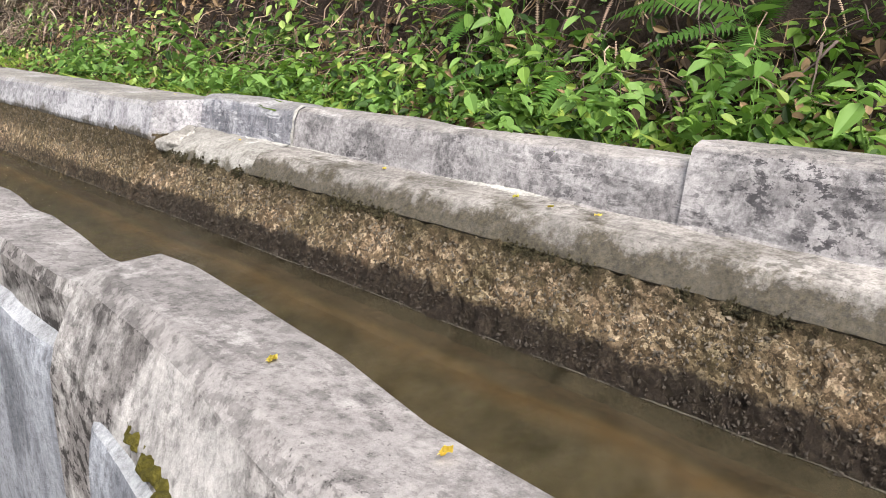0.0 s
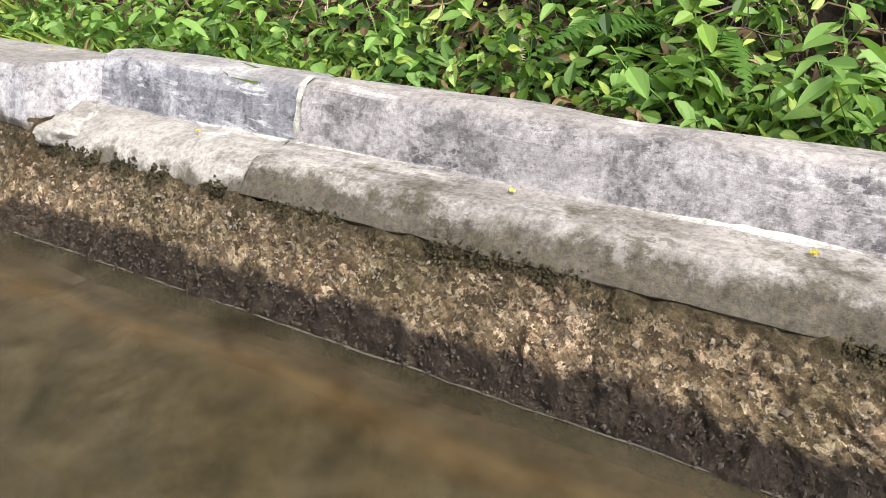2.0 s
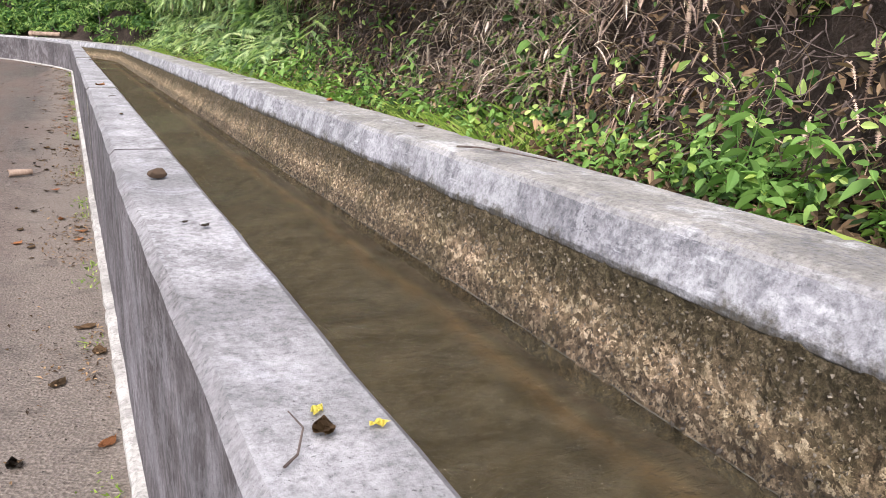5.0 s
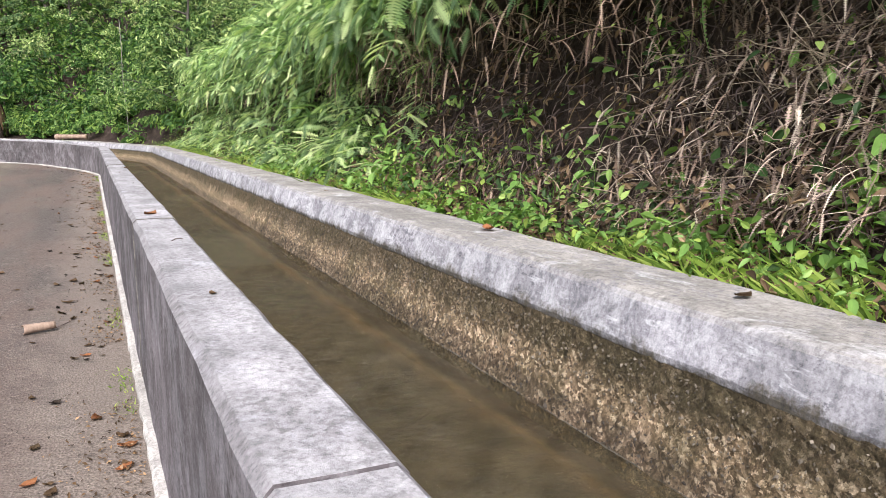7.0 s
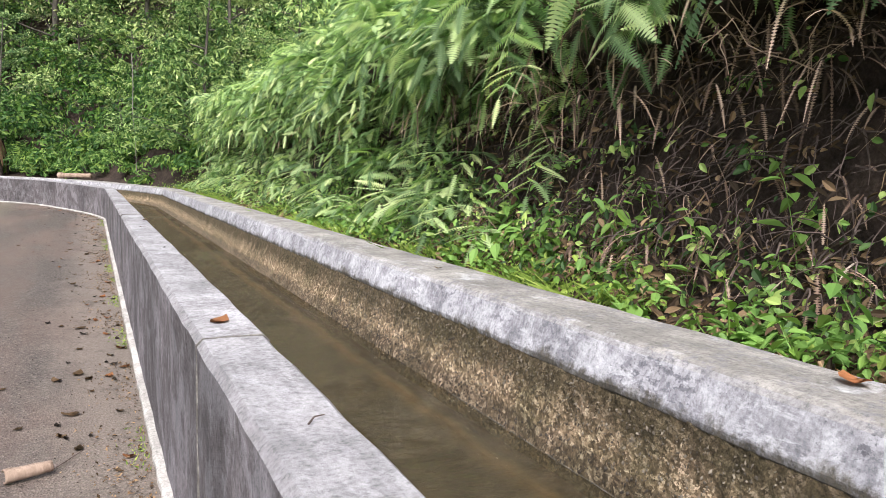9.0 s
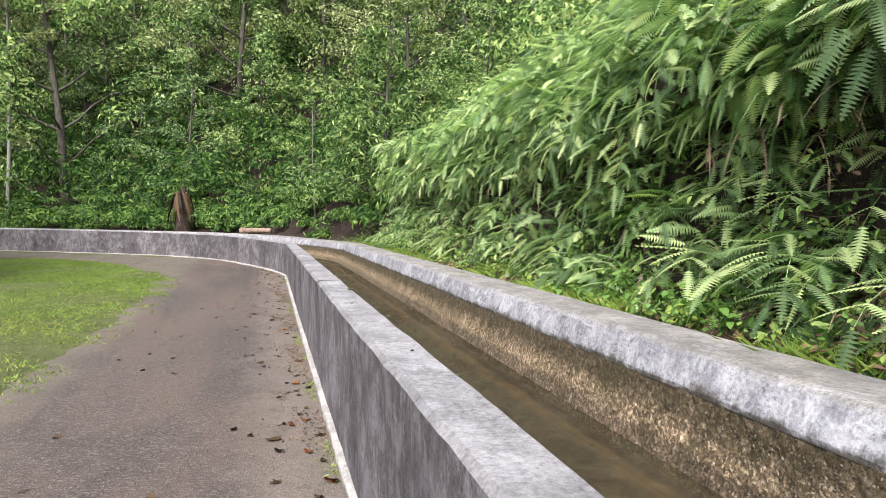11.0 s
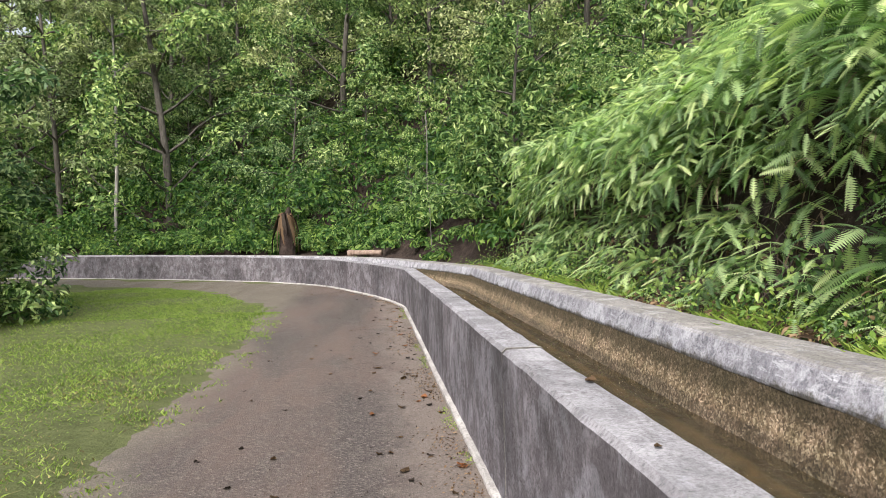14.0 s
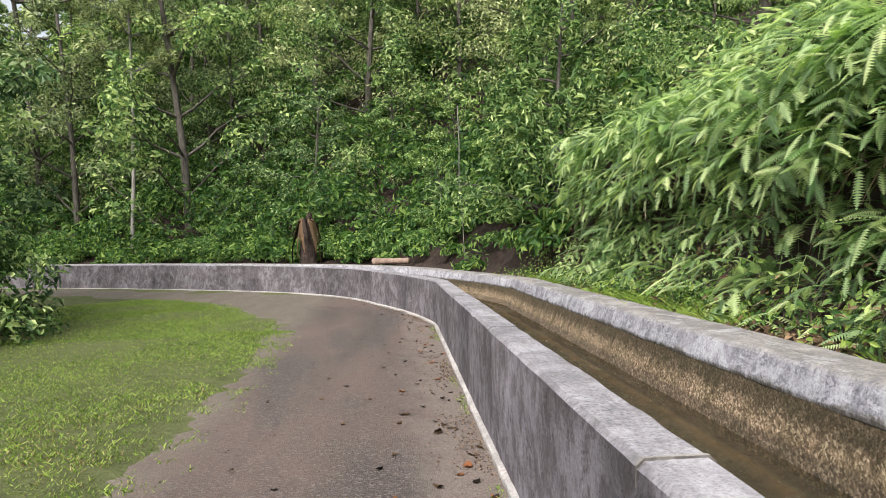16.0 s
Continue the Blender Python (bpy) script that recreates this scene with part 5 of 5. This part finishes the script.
# ---- loose gravel in the lining ----
def pebbles(name, count, s_range, old, label):
    u_of = ([0.48, 0.575, 0.672], [1.82, 1.90, 1.985]) if old else ([0.48, 0.60, 0.785], [1.82, 1.88, 1.955])
    base = np.array([(1, 0, 0), (0, 1, 0), (-1, 0, 0), (0, -1, 0), (0, 0, 0.8), (0, 0, -0.6)], float)
    tri = [(0, 1, 4), (1, 2, 4), (2, 3, 4), (3, 0, 4), (1, 0, 5), (2, 1, 5), (3, 2, 5), (0, 3, 5)]
    verts, faces = [], []
    for k in range(count):
        z = 0.47 + (0.20 if old else 0.28) * rng.uniform(0, 1) ** 1.1
        x = float(np.interp(z, *u_of)) - 0.003 + rng.normal(0, 0.004)
        c = np.array([x, rng.uniform(*s_range), z])
        size = rng.uniform(0.0025, 0.006) * (1.5 if rng.uniform() > 0.93 else 1)
        m = np.array(Euler(rng.uniform(0, 6.28, 3)).to_matrix())
        verts.append((base * size * rng.uniform(0.6, 1.3, (6, 1)) * [1.3, 1.0, 0.7]) @ m.T + c)
        faces += [tuple(6 * k + i for i in t) for t in tri]
    return part(name, mesh_of(name, np.vstack(verts), faces, STONES), far_wall, label)


tagged(pebbles("gravel", 6500, (-0.3, 4.1), True, "tan and brown pebbles set in the lining"), kind="stuff")
tagged(pebbles("gravel", 7500, (4.06, 14.0), False, "tan and brown pebbles set in the lining"), kind="stuff")


# Moss in lumps along the crack under the ledge.
bits, bit_faces = [], []
octa = np.array([(1, 0, 0), (0, 1, 0), (-1, 0, 0), (0, -1, 0), (0, 0, 0.7), (0, 0, -0.7)], float)
for _ in range(4500):
    s = rng.uniform(-0.3, 4.1)
    if noise.noise(Vector((s * 2.2, 0, 3))) + 0.6 * noise.noise(Vector((s * 8, 0, 3))) < 0.02:
        continue
    z = 0.692 + rng.normal(0, 0.011)
    x = 2.0 + (z - 0.688) * 0.75 - 0.003 + rng.normal(0, 0.003)
    m = np.array(Euler(rng.uniform(0, 6.28, 3)).to_matrix())
    o = 6 * len(bits)
    bits.append((octa * rng.uniform(0.003, 0.009) * rng.uniform(0.6, 1.3, (6, 1))) @ m.T + (x, s, z))
    bit_faces += [tuple(o + i for i in t) for t in ((0, 1, 4), (1, 2, 4), (2, 3, 4), (3, 0, 4), (1, 0, 5), (2, 1, 5), (3, 2, 5), (0, 3, 5))]
tagged(part("moss", mesh_of("moss", np.vstack(bits), bit_faces, MOSS), far_wall, "dark lumps of moss along the ledge's crack"), kind="stuff")


# ---- fallen leaves, twigs and other small things ----
def curled_leaf(name, length, wide, curl, mat):
    """A dead leaf: a bowed blade with a midrib, a stalk and a raised edge."""
    bm = bmesh.new()
    rows = []
    for i in range(7):
        t = i / 6
        w = wide * math.sin(math.pi * (0.08 + 0.88 * t)) ** 0.8
        z = curl * length * (2 * t - 1) ** 2
        rows.append([bm.verts.new(((t - 0.5) * length, sgn * w, z + curl * 0.9 * abs(sgn) * w + 0.003 * math.sin(9 * t + sgn * 2))) for sgn in (-1, -0.5, 0, 0.5, 1)])
    for a, b in zip(rows, rows[1:]):
        for k in range(4):
            bm.faces.new((a[k], a[k + 1], b[k + 1], b[k]))
    stalk = [bm.verts.new(p) for p in ((-0.5 * length, 0.002, curl * length), (-0.5 * length, -0.002, curl * length), (-0.72 * length, 0, curl * length * 1.3))]
    bm.faces.new(stalk)
    bmesh.ops.solidify(bm, geom=bm.faces[:], thickness=0.0012)
    me = bpy.data.meshes.new(name)
    bm.to_mesh(me)
    bm.free()
    me.materials.append(mat)
    return me


LEAF = {
    "brown": curled_leaf("fallen_leaf", 0.09, 0.028, 0.13, DEAD),
    "rust": curled_leaf("fallen_leaf", 0.085, 0.027, 0.16, RED_LEAF),
    "dark": curled_leaf("fallen_leaf", 0.055, 0.02, 0.2, DARK_LEAF),
    "yellow": curled_leaf("fallen_leaf", 0.022, 0.0075, 0.025, YELLOW_LEAF),
    "pale": curled_leaf("fallen_leaf", 0.06, 0.02, 0.12, DEAD),
}
LEAF_LABEL = {"brown": "curled brown dead leaf", "rust": "curled rust-red dead leaf", "dark": "dark shrivelled dead leaf", "yellow": "small yellow fallen leaf", "pale": "flat pale dead leaf"}


def fallen(kind, x, y, z, turn, size, where, group):
    solid("fallen_leaf", LEAF[kind], f"{LEAF_LABEL[kind]} lying on the {where}", "leaf", group=group, at=pose(x, y, z + 0.002, 0, 0, turn) @ Matrix.Scale(size, 4))


drop = random.Random(21)
TOP = 0.952
for kind, x, y, size in (("rust", 0.733, 11.69, 1.2), ("brown", 0.82, 17.3, 0.9), ("yellow", 0.751, 5.6, 1), ("yellow", 0.81, 5.54, 1), ("pale", 0.745, 5.55, 0.7), ("yellow", 0.79, 4.85, 1), ("yellow", 0.752, 4.61, 0.9), ("yellow", 0.77, 4.54, 0.9),
                         ("yellow", 0.751, 4.70, 0.8), ("yellow", 0.741, 4.40, 0.9), ("yellow", 0.735, 3.95, 1.1), ("brown", 0.74, 4.75, 0.4), ("dark", 0.77, 6.6, 0.5), ("dark", 0.73, 6.65, 0.4), ("brown", 0.75, 9.3, 0.4), ("dark", 0.77, 14.4, 0.5), ("pale", 0.72, 16.3, 0.6)):
    fallen(kind, x, y, TOP, drop.uniform(0, 360), size, "channel wall", "leaves on the wall")
for x, y in ((0.735, 1.015), (0.74, 0.77)):
    fallen("yellow", x, y, 0.986, drop.uniform(0, 360), 0.65, "channel wall", "leaves on the wall")
for kind, x, y, z, size in (("rust", 2.25, 10.3, 0.945, 1.2), ("brown", 2.22, 4.6, 0.95, 0.7), ("pale", 2.2, 7.7, 0.945, 0.8), ("brown", 2.22, 8.6, 0.945, 0.8), ("pale", 2.15, 12.9, 0.945, 0.9), ("yellow", 2.15, 1.88, 0.80, 1.2), ("yellow", 2.16, 2.52, 0.80, 1), ("yellow", 2.12, 1.72, 0.80, 1), ("yellow", 2.10, 1.54, 0.81, 1), ("yellow", 2.13, 3.5, 0.80, 0.9), ("yellow", 2.2, 4.25, 0.95, 1)):
    fallen(kind, x, y, z, drop.uniform(0, 360), size, "bank-side wall", "leaves on the wall")
for x, y in ((1.187, 4.723), (1.328, 3.694)):
    solid("floating_leaf", LEAF["yellow"], "yellow leaf floating on the brown water", "leaf", group="floating leaves", at=pose(x, y, 0.482, 0, 0, drop.uniform(0, 360)) @ Matrix.Scale(1.5, 4))
for k in range(270):
    y = drop.uniform(6, 34) if k < 175 else drop.uniform(12, 30) if k < 245 else drop.uniform(5.0, 7.5)
    s = y
    u = -0.08 - abs(drop.gauss(0, 0.35)) if k % 3 else -drop.uniform(0.1, 2.3)
    if u < -2.4:
        continue
    x, yy = on_line(s, u)
    kind = drop.choice(("dark", "dark", "brown", "pale", "rust", "pale")) if s > 8 else drop.choice(("rust", "dark", "rust", "brown"))
    kind = "pale" if 175 <= k < 245 and k % 2 else kind
    c = u / float(np.interp(s, *zip(*ROAD_LEFT)))
    z = float(road_height(x, yy)) + 0.03 * math.sin(math.pi * c) + 0.006
    fallen(kind, float(x), float(yy), z, drop.uniform(0, 360), drop.uniform(0.6, 1.3), "road", "leaves on the road")
# Debris gathered along the kerb.
pts = []
for _ in range(5200):
    s, u = rng.uniform(4, 31), -0.06 - abs(rng.normal(0, 0.16))
    if noise.noise(Vector((s * 0.8, u * 3, 6))) < -0.1:
        continue
    x, y = on_line(s, u)
    pts.append((float(x), float(y), float(road_height(x, y)) + 0.012 + 0.05 * min(0.3, -u)))
cover("kerb_litter", pts, 0.022, DEAD, "brown leaf crumbs and grit along the kerb", "leaf litter", 0.5, 0.4)
pts = []
for _ in range(6000):
    s, u = rng.uniform(5, 34), -rng.uniform(0.05, 2.4)
    x, y = on_line(s, u)
    c = u / float(np.interp(s, *zip(*ROAD_LEFT)))
    pts.append((float(x), float(y), float(road_height(x, y)) + 0.03 * math.sin(math.pi * min(1, c)) + 0.007))
cover("road_grit", pts, 0.012, STONES, "pale grit strewn over the road", "grit", 0.8, 0.3)


def twig(path, radius, label, where):
    v, f = tube(path, np.linspace(radius, radius * 0.5, len(path)), 5)
    solid("twig", mesh_of("twig", v, f, ROOTS), f"{label} on the {where}", "twig")


twig([(0.74, 10.48, 0.958), (0.76, 10.51, 0.962), (0.79, 10.53, 0.958)], 0.003, "short dark twig", "channel wall")
twig([(0.68, 5.48, 0.957), (0.70, 5.50, 0.957), (0.72, 5.55, 0.960), (0.715, 5.60, 0.958)], 0.002, "thin bent twig", "channel wall")
twig([(2.05, 7.8, 0.953), (2.12, 7.72, 0.957), (2.2, 7.55, 0.953), (2.25, 7.3, 0.953)], 0.005, "long dry twig", "bank-side wall")
twig([(0.10, 12.9, 0.03), (0.17, 13.0, 0.032), (0.25, 13.15, 0.03)], 0.004, "thin dry twig", "road")

# A dark seed pod on the wall.
bm = bmesh.new()
bmesh.ops.create_icosphere(bm, subdivisions=2, radius=0.03)
for v in bm.verts:
    v.co = Vector((v.co.x * 1.5, v.co.y * 0.9, v.co.z * 0.75)) * (1 + 0.35 * noise.noise(v.co * 45))
me = bpy.data.meshes.new("seed_pod")
bm.to_mesh(me)
bm.free()
me.materials.append(DARK_LEAF)
solid("seed_pod", me, "dark shrivelled seed pod on the channel wall", "seed pod", at=pose(0.735, 7.29, 0.967, 0, 0, 30) @ Matrix.Scale(0.75, 4))

# A curled sheet of bark on the road.
bark_rows, bark_faces = [], []
for i in range(12):
    t = i / 11
    for k in range(9):
        a = 0.5 + 4.6 * k / 8
        r = 0.035 * (1 - 0.25 * t) + 0.006 * noise.noise(Vector((t * 4, k, 0)))
        bark_rows.append(((t - 0.5) * 0.21, r * math.cos(a), 0.03 + r * math.sin(a)))
for i in range(11):
    for k in range(8):
        a = i * 9 + k
        bark_faces.append((a, a + 1, a + 10, a + 9))
bark_ob = solid("bark_piece", mesh_of("bark_piece", bark_rows, bark_faces, RUST, True), "curled tan piece of fallen bark on the road", "bark", at=pose(0.02, 12.85, 0.035, 0, 0, 20))
mod = bark_ob.modifiers.new("thick", "SOLIDIFY")
mod.thickness = 0.004

# A short rusty clay pipe lying on the bank-side wall.
pipe = thing("pipe", "short reddish-brown pipe with a collar lying on the wall", "pipe", at=look((-0.18, 37.75, 1.12), (0.45, 37.33, 1.12)))
for name, z0, z1, r in (("barrel", -0.62, 0.45, 0.085), ("collar", 0.45, 0.60, 0.105)):
    pv, pf = tube([(0, 0, z) for z in (z0, z0 + 0.01, (z0 + z1) / 2, z1 - 0.01, z1)], [r * 0.9, r, r, r, r * 0.9], 18)
    part(name, mesh_of(name, pv, pf + [tuple(range(17, -1, -1)), tuple(range(72, 90))], RUST, True), pipe)

# The dead stump with dry leaves hanging round it.
stump = thing("dead_stump", "rotten stump hung with dry brown leaves behind the wall", "stump", at=pose(-2.9, 41.2, 1.0))
sv, sf = tube([(0, 0, -0.4), (0.02, 0, 0.5), (0.0, 0.03, 1.0), (0.05, 0.02, 1.45), (0.06, 0, 1.7)], [0.30, 0.25, 0.2, 0.16, 0.05], 9)
part("trunk", mesh_of("trunk", wobble(sv, 0.1, 3), sf, SOIL, True), stump)
for k in range(14):
    a, reach, fall = k * 0.77 + 2.2, forest.uniform(0.3, 0.75), forest.uniform(0.3, 1.5)
    path = [(0.1 * math.cos(a), 0.1 * math.sin(a), 1.55), (0.6 * reach * math.cos(a), 0.6 * reach * math.sin(a), 1.6 - 0.2 * fall), (reach * math.cos(a + 0.2), reach * math.sin(a + 0.2), 1.3 - 0.5 * fall), (reach * 1.05 * math.cos(a + 0.3), reach * 1.05 * math.sin(a + 0.3), 1.35 - fall)]
    rows = []
    for i, p in enumerate(path):
        w = (0.03, 0.08, 0.07, 0.02)[i] * forest.uniform(0.6, 1.3)
        rows += [(p[0] - w * math.sin(a), p[1] + w * math.cos(a), p[2] - 0.06), p, (p[0] + w * math.sin(a), p[1] - w * math.cos(a), p[2] - 0.05)]
    part("dry_leaf", mesh_of("dry_leaf", rows, [(i * 3 + k2, i * 3 + k2 + 1, i * 3 + k2 + 4, i * 3 + k2 + 3) for i in range(3) for k2 in range(2)], DEAD if k % 3 else DARK_LEAF), stump)

# A thin vine hanging from the drooping tree.
vv, vf = tube([(1.55, 34.4, 4.9), (1.57, 34.42, 4.0), (1.54, 34.4, 3.1), (1.60, 34.43, 2.2), (1.62, 34.4, 1.3)], [0.012, 0.012, 0.01, 0.01, 0.008], 5)
solid("vine", mesh_of("vine", vv, vf, BARK_PALE), "thin pale vine hanging from a tree", "vine")
